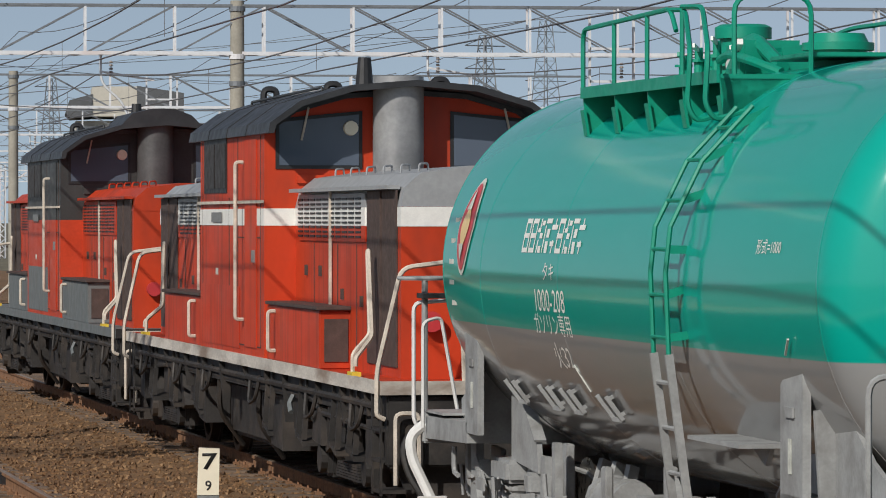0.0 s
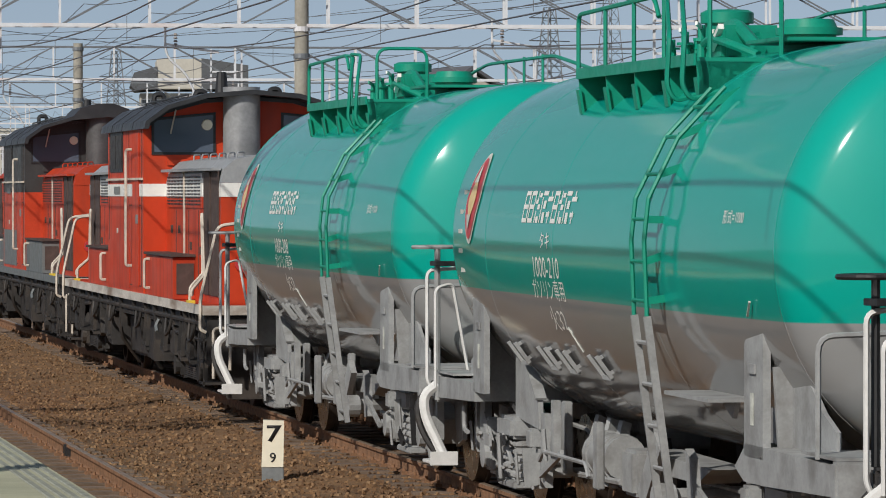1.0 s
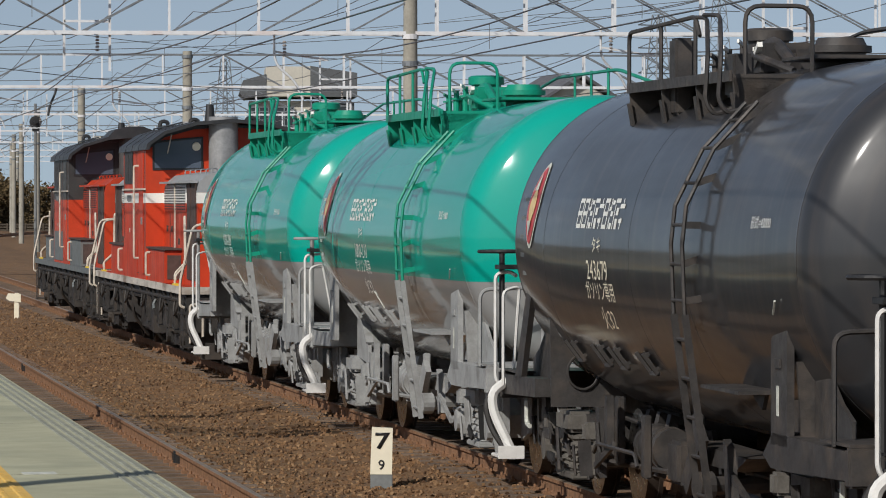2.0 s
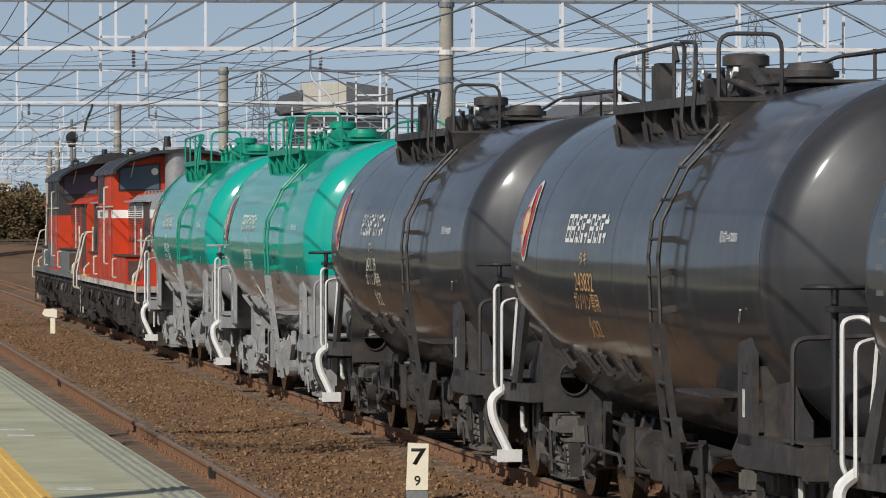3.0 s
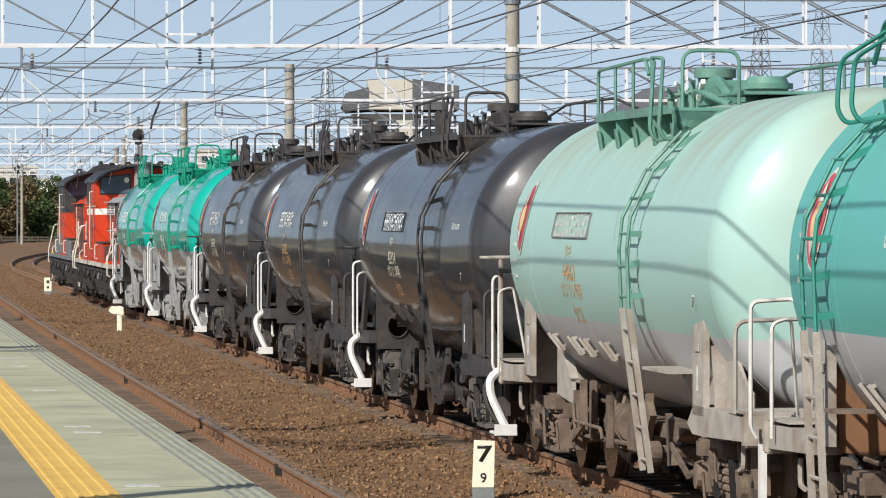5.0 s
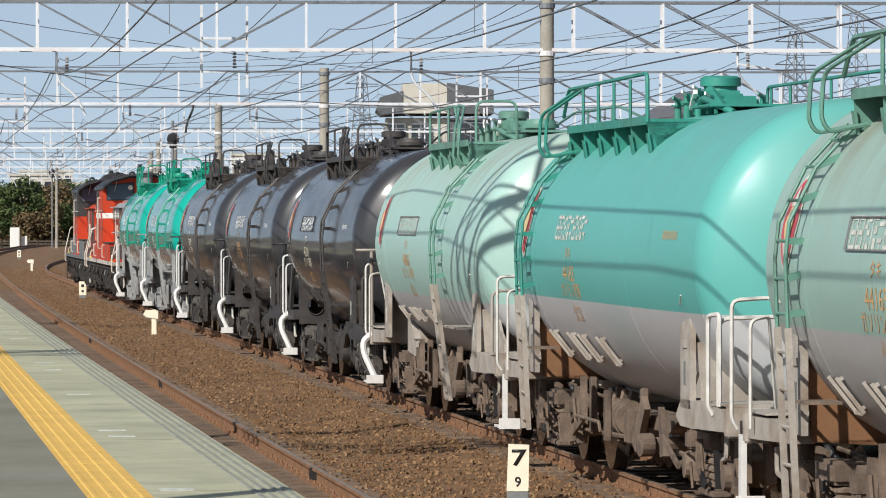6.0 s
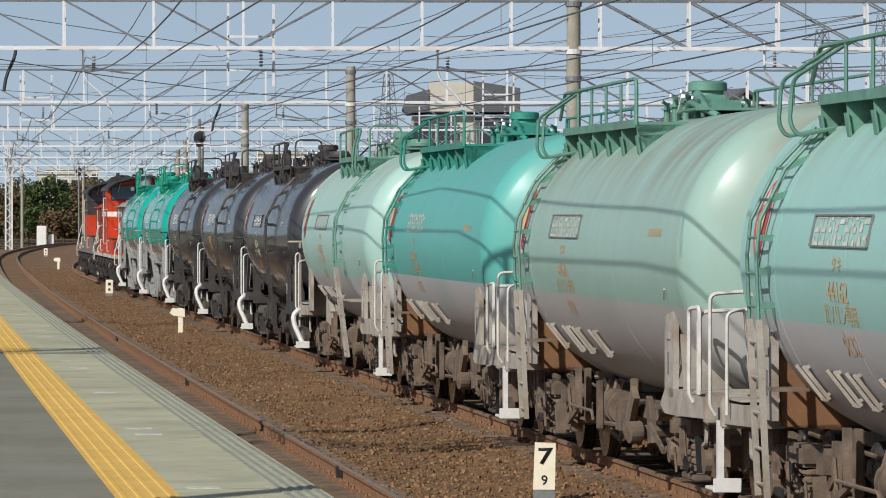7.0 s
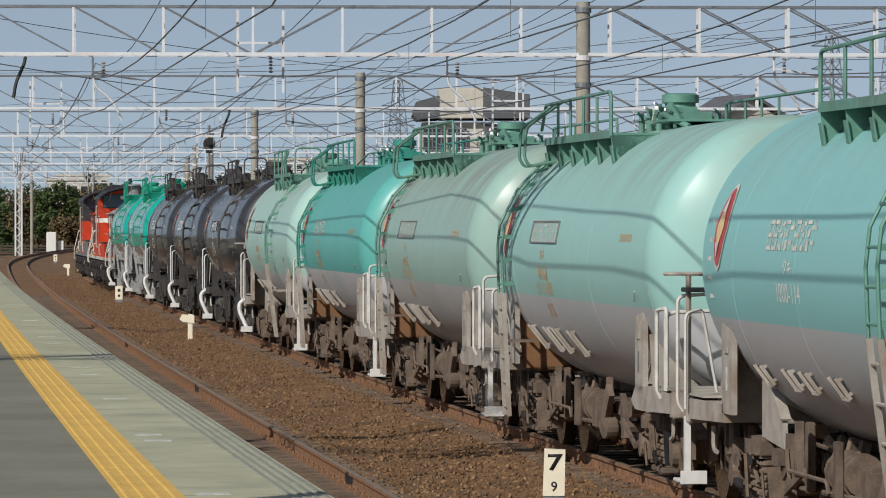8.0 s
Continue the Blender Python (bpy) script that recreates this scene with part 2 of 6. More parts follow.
# ---- mesh tools ----
def part(name, bm, material, parent=None, label="", smooth=False):
    me = bpy.data.meshes.new(name)
    bm.to_mesh(me)
    bm.free()
    if smooth:
        me.polygons.foreach_set("use_smooth", [True] * len(me.polygons))
        me.set_sharp_from_angle(angle=radians(32))
    me.materials.append(M[material] if isinstance(material, str) else material)
    ob = new(name, me)
    if parent is not None:
        ob.parent = parent
    if label:
        tagged(ob, label)
    return ob


def box(bm, x0, x1, y0, y1, z0, z1, bevel=0.0):
    v = [bm.verts.new((x, y, z)) for x in (x0, x1) for y in (y0, y1) for z in (z0, z1)]
    f = [bm.faces.new([v[i] for i in q]) for q in ((0, 1, 3, 2), (4, 6, 7, 5), (0, 4, 5, 1), (2, 3, 7, 6), (0, 2, 6, 4), (1, 5, 7, 3))]
    if bevel:
        bmesh.ops.bevel(bm, geom=list({e for q in f for e in q.edges}), offset=bevel, segments=2, affect="EDGES")
    return bm


def prism(bm, pts, a, b, axis="y"):
    """A closed outline, pushed from a to b along an axis. Outline pairs are the other two axes in order."""
    def at(p, s):
        return {"y": (p[0], s, p[1]), "x": (s, p[0], p[1]), "z": (p[0], p[1], s)}[axis]
    lo, hi = [bm.verts.new(at(p, a)) for p in pts], [bm.verts.new(at(p, b)) for p in pts]
    k = len(pts)
    for i in range(k):
        bm.faces.new((lo[i], lo[(i + 1) % k], hi[(i + 1) % k], hi[i]))
    bm.faces.new(lo[::-1]), bm.faces.new(hi)
    return bm


def tube(bm, pts, r, n=6, r2=None):
    """A round bar along a line of points."""
    pts = [Vector(p) for p in pts]
    rings = []
    for i, p in enumerate(pts):
        d = (pts[min(i + 1, len(pts) - 1)] - pts[max(i - 1, 0)]).normalized()
        u = d.orthogonal().normalized() if i == 0 else (rings_u - d * rings_u.dot(d)).normalized()
        rings_u = u
        w = d.cross(u)
        rr = r if r2 is None else r + (r2 - r) * i / (len(pts) - 1)
        rings.append([bm.verts.new(p + rr * (math.cos(2 * math.pi * k / n) * u + math.sin(2 * math.pi * k / n) * w)) for k in range(n)])
    for a, b in zip(rings, rings[1:]):
        for k in range(n):
            bm.faces.new((a[k], a[(k + 1) % n], b[(k + 1) % n], b[k]))
    bm.faces.new(rings[0][::-1]), bm.faces.new(rings[-1])
    return bm


def bar(bm, a, b, w, h=None):
    """A square bar from a to b."""
    a, b, h = Vector(a), Vector(b), h or w
    d = (b - a).normalized()
    u = d.cross(Vector((0, 0, 1)))
    u = u.normalized() if u.length > 1e-4 else Vector((1, 0, 0))
    v = u.cross(d).normalized()
    lo, hi = [[bm.verts.new(p + i * u * w / 2 + j * v * h / 2) for i, j in ((-1, -1), (1, -1), (1, 1), (-1, 1))] for p in (a, b)]
    for k in range(4):
        bm.faces.new((lo[k], lo[(k + 1) % 4], hi[(k + 1) % 4], hi[k]))
    bm.faces.new(lo[::-1]), bm.faces.new(hi)
    return bm


def spin(bm, prof, n=48, axis="y", centre=(0, 0, 0), lift=None):
    """A turned form: prof pairs (place along the axis, radius); lift(place) moves the middle up."""
    rings = []
    for s, r in prof:
        up = lift(s) if lift else 0
        ring = []
        for k in range(n):
            a = 2 * math.pi * k / n
            c, d = r * math.cos(a), r * math.sin(a)
            p = {"y": (c, s, d + up), "z": (c, d, s), "x": (s, c, d)}[axis]
            ring.append(bm.verts.new(Vector(p) + Vector(centre)))
        rings.append(ring)
    for a, b in zip(rings, rings[1:]):
        for k in range(n):
            bm.faces.new((a[k], a[(k + 1) % n], b[(k + 1) % n], b[k]))
    bm.faces.new(rings[0][::-1]), bm.faces.new(rings[-1])
    bmesh.ops.recalc_face_normals(bm, faces=bm.faces)
    return bm


def arc(pts, r=0.06, n=4):
    """The same line of points with its corners rounded."""
    pts = [Vector(p) for p in pts]
    out = [pts[0]]
    for a, p, c in zip(pts, pts[1:], pts[2:]):
        u, v = (a - p), (c - p)
        k = min(r, u.length * 0.45, v.length * 0.45)
        s, e = p + u.normalized() * k, p + v.normalized() * k
        out += [s.lerp(p, t).lerp(p.lerp(e, t), t) for t in [i / n for i in range(n + 1)]]
    return out + [pts[-1]]


B = bmesh.new


def empty(name, m=None):
    ob = new(name)
    ob.empty_display_size = 0.3
    if m is not None:
        ob.matrix_basis = m
    return ob


def lettering(text, height, spread=1.0, bold=0.0):
    """The built-in font as a mesh: outlines filled, centred, so many metres high."""
    cu = bpy.data.curves.new("letters", "FONT")
    cu.body, cu.size, cu.align_x, cu.align_y, cu.resolution_u = text, height * 1.35, "CENTER", "CENTER", 3
    cu.offset = bold
    ob = bpy.data.objects.new("letters", cu)
    scene.collection.objects.link(ob)
    me = bpy.data.meshes.new_from_object(ob.evaluated_get(bpy.context.evaluated_depsgraph_get()))
    bpy.data.objects.remove(ob)
    bpy.data.curves.remove(cu)
    for v in me.vertices:
        v.co.x *= spread
    return me


# ---- ground, ballast and rails ----
def ribbon(bm, sections, ys, way=bend):
    """A strip along the line: sections(y) gives the (x, z) pairs across it."""
    rows = [[bm.verts.new((x + way(y), y, z)) for x, z in sections(y)] for y in ys]
    for a, b in zip(rows, rows[1:]):
        for i in range(len(a) - 1):
            bm.faces.new((a[i], a[i + 1], b[i + 1], b[i]))
    return bm


def far_steps(a, b, first, grow=1.0):
    ys, d = [a], first
    while ys[-1] < b:
        ys.append(min(b, ys[-1] + d))
        d *= grow
    return ys


def make_ground():
    bm = B()
    xs = [-2500, -600, -200, -80, -40, -20, -5, 20, 40, 80, 200, 600, 2500]
    ys = [-1500, -300, -80, -20, 0, 30, 60, 100, 160, 240, 340, 460, 700, 1200, 2500, 4500]
    g = [[bm.verts.new((x, y, -0.75)) for x in xs] for y in ys]
    for a, b in zip(g, g[1:]):
        for i in range(len(xs) - 1):
            bm.faces.new((a[i], a[i + 1], b[i + 1], b[i]))
    tagged(part("ground", bm, "earth"), "dry brown earth with sparse weeds beyond the tracks", "ground", kind="structure")

    def bed(y, fine):
        out = []
        n = 90 if fine else 45
        for i in range(n + 1):
            x = 2.3 + (24 - 2.3) * (i / n) ** 1.35
            mound = -0.17 - 0.07 * math.exp(-((x - 6.2) / 0.8) ** 2) - 0.25 * max(0.0, min(1, (x - 11) / 4))
            z = mound + (0.03 if fine else 0.012) * noise.noise((x * 3.1, y * 3.1, 0)) + (0.028 * noise.noise((x * 13, y * 13, 4)) if fine else 0.0)
            for c in (TRACK_NEAR, TRACK_TRAIN):
                for s in (-1, 1):
                    if abs(x - c - s * GAUGE / 2) < 0.35:
                        z = min(z, -0.165)
            out.append((x, z))
        return out

    def grid(y0, y1, d, grow):
        bm = B()
        return ribbon(bm, lambda y: bed(y, d < 0.2), far_steps(y0, y1, d, grow))
    tagged(part("ballast", grid(22.01, 89.99, 0.16, 1.0), "ballast", smooth=True), "rust-brown stone ballast between the tracks", "ballast", kind="structure")
    for a, b, d, g_ in ((-40, 22.01, 1.5, 1.0), (89.99, 520, 0.8, 1.02)):
        tagged(part("ballast", grid(a, b, d, g_), "ballast", smooth=True), "rust-brown stone ballast between the tracks", "ballast", kind="structure")


def make_stones():
    rng = random.Random(4)
    verts, faces = [], []
    base = [(1, 0, -0.4), (-0.3, 0.9, -0.4), (-0.8, -0.7, -0.4), (0.5, 0.2, 0.6), (-0.5, 0.4, 0.5), (-0.1, -0.7, 0.7)]
    tri = [(0, 1, 3), (1, 4, 3), (1, 2, 4), (2, 5, 4), (2, 0, 5), (0, 3, 5), (3, 4, 5)]
    for _ in range(36000):
        y = 29 + 210 * rng.random() ** 2.5
        x = rng.uniform(4.85, 8.0)
        r = rng.uniform(0.014, 0.033)
        a, c, s = rng.uniform(0, 6.3), rng.uniform(0.7, 1.3), rng.uniform(0.6, 1.2)
        z = -0.17 - 0.07 * math.exp(-((x - 6.2) / 0.8) ** 2) + rng.uniform(-0.006, 0.02)
        k = len(verts)
        for px, py, pz in base:
            px, py = px * c + rng.uniform(-.2, .2), py + rng.uniform(-.2, .2)
            verts.append((x + bend(y) + r * (px * math.cos(a) - py * math.sin(a)), y + r * (px * math.sin(a) + py * math.cos(a)), z + r * pz * s))
        faces += [tuple(k + i for i in f) for f in tri]
    me = bpy.data.meshes.new("loose_stones")
    me.from_pydata(verts, [], faces)
    m = M["stone"]
    n, l = m.node_tree.nodes, m.node_tree.links
    geo = n.new("ShaderNodeNewGeometry")
    cr = n.new("ShaderNodeValToRGB")
    cr.color_ramp.elements[0].color = (0.095, 0.05, 0.025, 1)
    cr.color_ramp.elements[1].color = (0.285, 0.175, 0.09, 1)
    mid = cr.color_ramp.elements.new(0.6)
    mid.color = (0.19, 0.102, 0.045, 1)
    l.new(geo.outputs["Random Per Island"], cr.inputs[0])
    l.new(cr.outputs[0], n["Principled BSDF"].inputs["Base Color"])
    me.materials.append(m)
    tagged(new("loose_stones", me), "loose rust-brown ballast stones", "stones", kind="stuff")


def make_track(centre, name, way, turn):
    ys = far_steps(-30, 60, 3.0) + far_steps(60, 480, 3.0, 1.01)[1:]
    track = empty(name)
    tagged(track, "rusty steel rails on sleepers bedded in ballast", "track", kind="structure")
    for side in (-1, 1):
        c = centre + side * GAUGE / 2
        web = [(-0.064, -0.153), (-0.064, -0.142), (-0.012, -0.125), (-0.010, -0.045), (-0.033, -0.035), (-0.033, -0.004), (0.033, -0.004), (0.033, -0.035), (0.010, -0.045), (0.012, -0.125), (0.064, -0.142), (0.064, -0.153)]
        rail = part("rail", ribbon(B(), lambda y: [(c + x, z) for x, z in web], ys, way), "rust", track)
        part("running_surface", ribbon(B(), lambda y: [(c - 0.027, -0.004), (c - 0.024, 0.0), (c + 0.024, 0.0), (c + 0.027, -0.004)], ys, way), "railhead", rail)
    bm = box(B(), -1.0, 1.0, -0.11, 0.11, -0.33, -0.153)
    sl = part("sleeper", bm, "sleeper", track)
    bm = B()
    for s in (-1, 1):
        for d in (-1, 1):
            box(bm, s * GAUGE / 2 + d * 0.085 - 0.03, s * GAUGE / 2 + d * 0.085 + 0.03, -0.055, 0.055, -0.153, -0.12)
            tube(bm, [(s * GAUGE / 2 + d * 0.085, 0, -0.125), (s * GAUGE / 2 + d * 0.085, 0, -0.09)], 0.014)
    clip = part("rail_clip", bm, "rust", track)
    y = 24.0
    first = True
    while y < 165:
        for o in (sl, clip):
            q = o if first else o.copy()
            if not first:
                scene.collection.objects.link(q)
            q.matrix_basis = pose(centre + way(y), y, 0.0, 0, 0, -turn(y))
        first = False
        y += 0.62
    bm = B()
    for yj in (33.5, 45.9, 71.0, 96.0):
        for d in (-1, 1):
            c = centre + GAUGE / 2 + way(yj) + d * 0.024
            box(bm, c - 0.012, c + 0.012, yj - 0.28, yj + 0.28, -0.125, -0.045)
        box(bm, centre + GAUGE / 2 + way(yj) - 0.05, centre + GAUGE / 2 + way(yj) + 0.05, yj - 0.05, yj + 0.05, -0.14, 0.012 - 0.02)
    part("fishplate", bm, "black", track)


def make_platform():
    ys = far_steps(-12, 146, 3.0)
    top, e = PLATFORM_TOP, PLATFORM_EDGE
    pl = empty("platform")
    tagged(pl, "pale concrete station platform with a yellow tactile strip", "platform", kind="structure")
    part("coping", ribbon(B(), lambda y: [(1.65, top - 0.02), (1.65, top), (e - 0.30, top), (e - 0.015, top), (e, top - 0.015), (e, top - 0.14), (e - 0.12, top - 0.14)], ys), "concrete", pl, "pale green-grey concrete platform edge")
    part("face", ribbon(B(), lambda y: [(e - 0.12, top - 0.14), (e - 0.16, -0.75)], ys), "sleeper", pl, "dark stained platform wall")
    part("paving", ribbon(B(), lambda y: [(-9.0, -0.75), (-9.0, top - 0.002), (1.27, top - 0.002), (1.27, top - 0.02)], ys), "asphalt", pl, "worn grey asphalt paving")
    # low ridges in a darker tone: wire shadows painted along the coping
    for k in range(4):
        x = e - 0.27 + 0.065 * k
        part("grip_strip", ribbon(B(), lambda y: [(x, top), (x + 0.006, top + 0.006), (x + 0.034, top + 0.006), (x + 0.04, top)], ys), "wire_shade", pl)
    # tactile tiles: guiding bars on each tile
    bm = box(B(), 0.002, 0.378, 0.003, 0.397, top - 0.03, top + 0.003)
    for k in range(4):
        x = 0.05 + 0.092 * k
        prism(bm, [(x - 0.02, top + 0.003), (x - 0.012, top + 0.009), (x + 0.012, top + 0.009), (x + 0.02, top + 0.003)], 0.015, 0.385)
    tile = part("tactile_tile", bm, "tactile", pl)
    y, first = 18.0, True
    while y < 145:
        q = tile if first else tile.copy()
        if not first:
            scene.collection.objects.link(q)
        first = False
        q.matrix_basis = pose(1.27 + bend(y), y, 0.0, 0, 0, -heading(y))
        y += 0.4
    rest = part("tactile_strip", ribbon(B(), lambda y: [(1.272, top), (1.648, top)], far_steps(-12, 18, 3.0)), "tactile", pl)
    # short painted boarding marks
    for y, x0, x1 in ((26.0, 1.82, 2.02), (32.4, 1.87, 2.06), (33.3, 1.84, 2.04), (40.1, 1.91, 2.12), (46.6, 1.95, 2.13), (48.8, 1.93, 2.13), (58.5, 1.95, 2.17), (62, 1.93, 2.17), (72, 1.95, 2.2), (86, 1.95, 2.2), (101, 1.95, 2.2)):
        part("painted_mark", box(B(), x0 - 0.09 + bend(y), x1 - 0.09 + bend(y), y, y + 0.2, top + 0.001, top + 0.005), "worn_white", pl)
    bm = B()
    for y in far_steps(20, 140, 6.0):
        box(bm, 1.655 + bend(y), PLATFORM_EDGE - 0.31 + bend(y), y, y + 0.015, top - 0.02, top + 0.0015)
    part("joint", bm, "asphalt", pl)


# ---- overhead line ----
def make_pole(x, y, h=7.9, r=0.175):
    ob = empty("catenary_pole", pose(x, y, 0))
    tagged(ob, "round grey concrete catenary pole with steel bands", "pole", "catenary poles")
    part("shaft", tube(B(), [(0, 0, -0.75), (0, 0, h)], r * 1.08, 14, r * 0.95), "pole", ob, smooth=True)
    for z in (6.55, 7.7, 5.9):
        part("band", spin(B(), [(z - 0.06, r - 0.02), (z - 0.06, r + 0.025), (z + 0.06, r + 0.025), (z + 0.06, r - 0.02)], 14, "z"), "truss" if z == 6.55 else "truss_grey", ob)
    return ob


def make_portal(y, x0, x1, turn, z0=6.63, z1=7.78, step=2.15):
    """A welded lattice beam across the yard; the web members lean towards the middle of each span."""
    x0 += bend(y)
    x1 += bend(y)
    ob = empty("catenary_beam", pose(x0, y, 0, 0, 0, turn))
    tagged(ob, "white-painted steel lattice beam over the tracks", "catenary beam", "catenary beams")
    L = x1 - x0
    for s in (-1, 1):
        part("lower_chord", bar(B(), (0, s * 0.28, z0), (L, s * 0.28, z0), 0.08, 0.085), "truss", ob)
        part("upper_chord", bar(B(), (0, s * 0.28, z1), (L, s * 0.28, z1), 0.06, 0.055), "truss_grey", ob)
    n = int(L / step)

    def pair(a, b, w, name, m):
        bm = bar(B(), (a[0], -0.28, a[1]), (b[0], -0.28, b[1]), w)
        return part(name, bar(bm, (a[0], 0.28, a[1]), (b[0], 0.28, b[1]), w), m, ob)
    up = pair((0, z0), (0, z1), 0.055, "upright", "truss")
    down = pair((0, z1), (step, z0), 0.038, "diagonal", "truss_grey")
    rise = pair((0, z0), (step, z1), 0.038, "diagonal", "truss_grey")
    made = set()
    for i in range(n + 1):
        x = x0 - bend(y) + i * step
        for src in (up, down if x < 7.0 or x > 15.0 else rise):
            if i == n and src is not up:
                continue
            q = src
            if src in made:
                q = src.copy()
                scene.collection.objects.link(q)
            made.add(src)
            q.location.x = i * step
    brace = part("bracing", bar(B(), (0, -0.28, z0), (step, 0.28, z0), 0.035), "truss_grey", ob)
    for i in range(1, n):
        q = brace.copy()
        scene.collection.objects.link(q)
        q.location.x = i * step
    return ob


def make_hanger(x, y, z, rng, kind):
    """Dropper frame or swing arm that carries a wire."""
    ob = empty("wire_support", pose(x, y, z))
    tagged(ob, "galvanised wire support with brown insulators under the beam", "wire support", "wire supports")
    bm = B()
    if kind == 0:
        for s in (-0.55, 0.55):
            bar(bm, (s, 0, 0), (s, 0, 2.0), 0.06)
        bar(bm, (-0.55, 0, 0.4), (0.55, 0, 0.4), 0.06)
        bar(bm, (-0.55, 0, 1.2), (0.55, 0, 1.2), 0.06)
        part("frame", bm, "truss", ob)
    else:
        if kind == 2:
            tube(bm, arc([(0.02, 0, 1.1), (0, 0, 0.85), (-0.22, 0, 0.35), (-0.27, 0, 0.0)], 0.25), 0.042)
        else:
            tube(bm, arc([(0, 0, 1.1), (0, 0, 0.3), (0.5, 0, -0.1), (0.7, 0, -0.55)], 0.3), 0.03)
            bar(bm, (0, 0, 0.6), (1.3, 0, 0.4), 0.05)
        part("arm", bm, "truss" if kind == 1 else "black", ob)
    if kind == 2:
        return
    bm = B()
    for k in range(5):
        spin(bm, [(-0.12 + 0.08 * k, 0.03), (-0.1 + 0.08 * k, 0.055), (-0.06 + 0.08 * k, 0.03)], 8, "z", (0.25, 0, 0.6))
    part("insulator", bm, "insulator", ob)


PORTALS = (105.0, 156.0, 207.0, 257.0, 307.0, 357.0, 407.0, 460.0)


def make_overhead():
    rng = random.Random(9)
    for i, y in enumerate(PORTALS):
        make_portal(y + 2.2, -6.9, 36.0, -5.0)
        x = (16.3, 16.2, 16.5, 17.9, 20.3, 23, 26, 30)[i]
        make_pole(x, y, 7.9)
        for k, xw in enumerate((TRACK_NEAR, TRACK_TRAIN, 12.6, 20.5, 25.0)):
            make_hanger(xw + bend(y) + 0.2, y + 2.48 - (xw + 7.1) * math.tan(radians(5.0)), 5.72 if k % 2 else 5.6, rng, (1, 0, 1, 1, 0)[(i + k) % 5])
    for x, y in ((2.95, 105.0), (11.6, 156.0)):
        make_hanger(x, y + 2.48 - (x - bend(y) + 6.9) * math.tan(radians(5.0)), 5.6, rng, 2)
    # wires that run with the tracks
    wires = [(TRACK_NEAR, 5.12, 6.05, 1), (TRACK_TRAIN + 0.2, 5.15, 6.1, 1), (12.6, 5.15, 6.1, 1), (20.5, 5.2, 6.2, 1), (25.0, 5.2, 6.2, 1)]
    supports = [-45.0, 4.0, 54.0] + list(PORTALS)
    for x, zc, zm, drop in wires:
        line = empty("overhead_line")
        tagged(line, "thin dark contact and messenger wires above a track", "overhead wire", "overhead wires")
        ys = far_steps(-45, 460, 6.0)
        part("contact_wire", tube(B(), [(x + bend(y) + 0.15 * (1 if int(y / 50) % 2 else -1), y, zc) for y in ys], 0.013, 5), "wire", line)
        bm, bd = B(), B()
        pts = []
        for a, b in zip(supports, supports[1:]):
            for k in range(8):
                t = k / 8
                y = a + (b - a) * t
                z = zm - 0.55 * 4 * t * (1 - t)
                pts.append((x + bend(y), y, z))
                if k in (1, 3, 5, 7):
                    tube(bd, [(x + bend(y), y, zc), (x + bend(y), y, z)], 0.006, 4)
        part("messenger_wire", tube(bm, pts, 0.014, 5), "wire", line)
        tagged(part("dropper", bd, "wire", line), kind="stuff")
    # feeders carried over the beams
    for x, z in ((16.6, 8.6), (15.6, 9.3), (18.0, 9.0), (10.0, 8.3), (22.5, 8.4), (28.0, 9.2), (31.0, 8.5), (6.0, 8.2)):
        pts = []
        for a, b in zip(supports, supports[1:]):
            for k in range(8):
                t = k / 8
                y = a + (b - a) * t
                pts.append((x + bend(y), y, z - 0.7 * 4 * t * (1 - t)))
        tagged(part("feeder_wire", tube(B(), pts, 0.013, 5), "wire"), "thin dark feeder wire slung above the tracks", "overhead wire", "overhead wires")
    # wires that cross the yard on a slant
    for xa, ya, za, xb, yb, zb in ((-6, 110, 9.2, 34, 190, 8.6), (-4, 150, 8.0, 36, 160, 9.8), (2, 105, 6.4, 30, 156, 7.2), (0, 207, 9.5, 45, 130, 10.5), (-5, 260, 9.0, 40, 200, 12), (4, 156, 7.0, 24, 105, 7.6), (6, 207, 7.2, 30, 156, 7.9)):
        pts = [(xa + (xb - xa) * t, ya + (yb - ya) * t, za + (zb - za) * t - 0.9 * 4 * t * (1 - t)) for t in [k / 12 for k in range(13)]]
        tagged(part("span_wire", tube(B(), pts, 0.012, 5), "wire"), "thin dark cross-span wire over the yard", "overhead wire", "overhead wires")


def make_lamp_post(x, y, h):
    ob = empty("platform_post", pose(x, y, PLATFORM_TOP))
    tagged(ob, "plain steel post at the back of the platform", "post", "platform posts")
    part("shaft", tube(B(), [(0, 0, 0), (0, 0, h)], 0.13, 12, 0.11), "truss_grey", ob, smooth=True)
    part("base_plate", box(B(), -0.2, 0.2, -0.2, 0.2, 0, 0.03, 0.005), "truss_grey", ob)


def make_lattice_leg(x, y, z0, z1):
    ob = empty("lattice_mast", pose(x, y, 0))
    tagged(ob, "white steel lattice mast beside the line", "mast")
    w = 0.22
    for sx in (-w, w):
        for sy in (-w, w):
            part("leg", bar(B(), (sx, sy, z0), (sx, sy, z1), 0.10), "truss", ob)
    bm = B()
    k, z = 0, z0
    while z < z1 - 0.4:
        s = 1 if k % 2 else -1
        for sy in (-w, w):
            bar(bm, (-w * s, sy, z), (w * s, sy, z + 0.42), 0.05)
        for sx in (-w, w):
            bar(bm, (sx, -w * s, z), (sx, w * s, z + 0.42), 0.05)
        z += 0.42
        k += 1
    part("lacing", bm, "truss", ob)
    part("bracket", bar(B(), (0, 0, z1 - 2.2), (2.0, 0, z1 - 0.6), 0.12), "truss", ob)


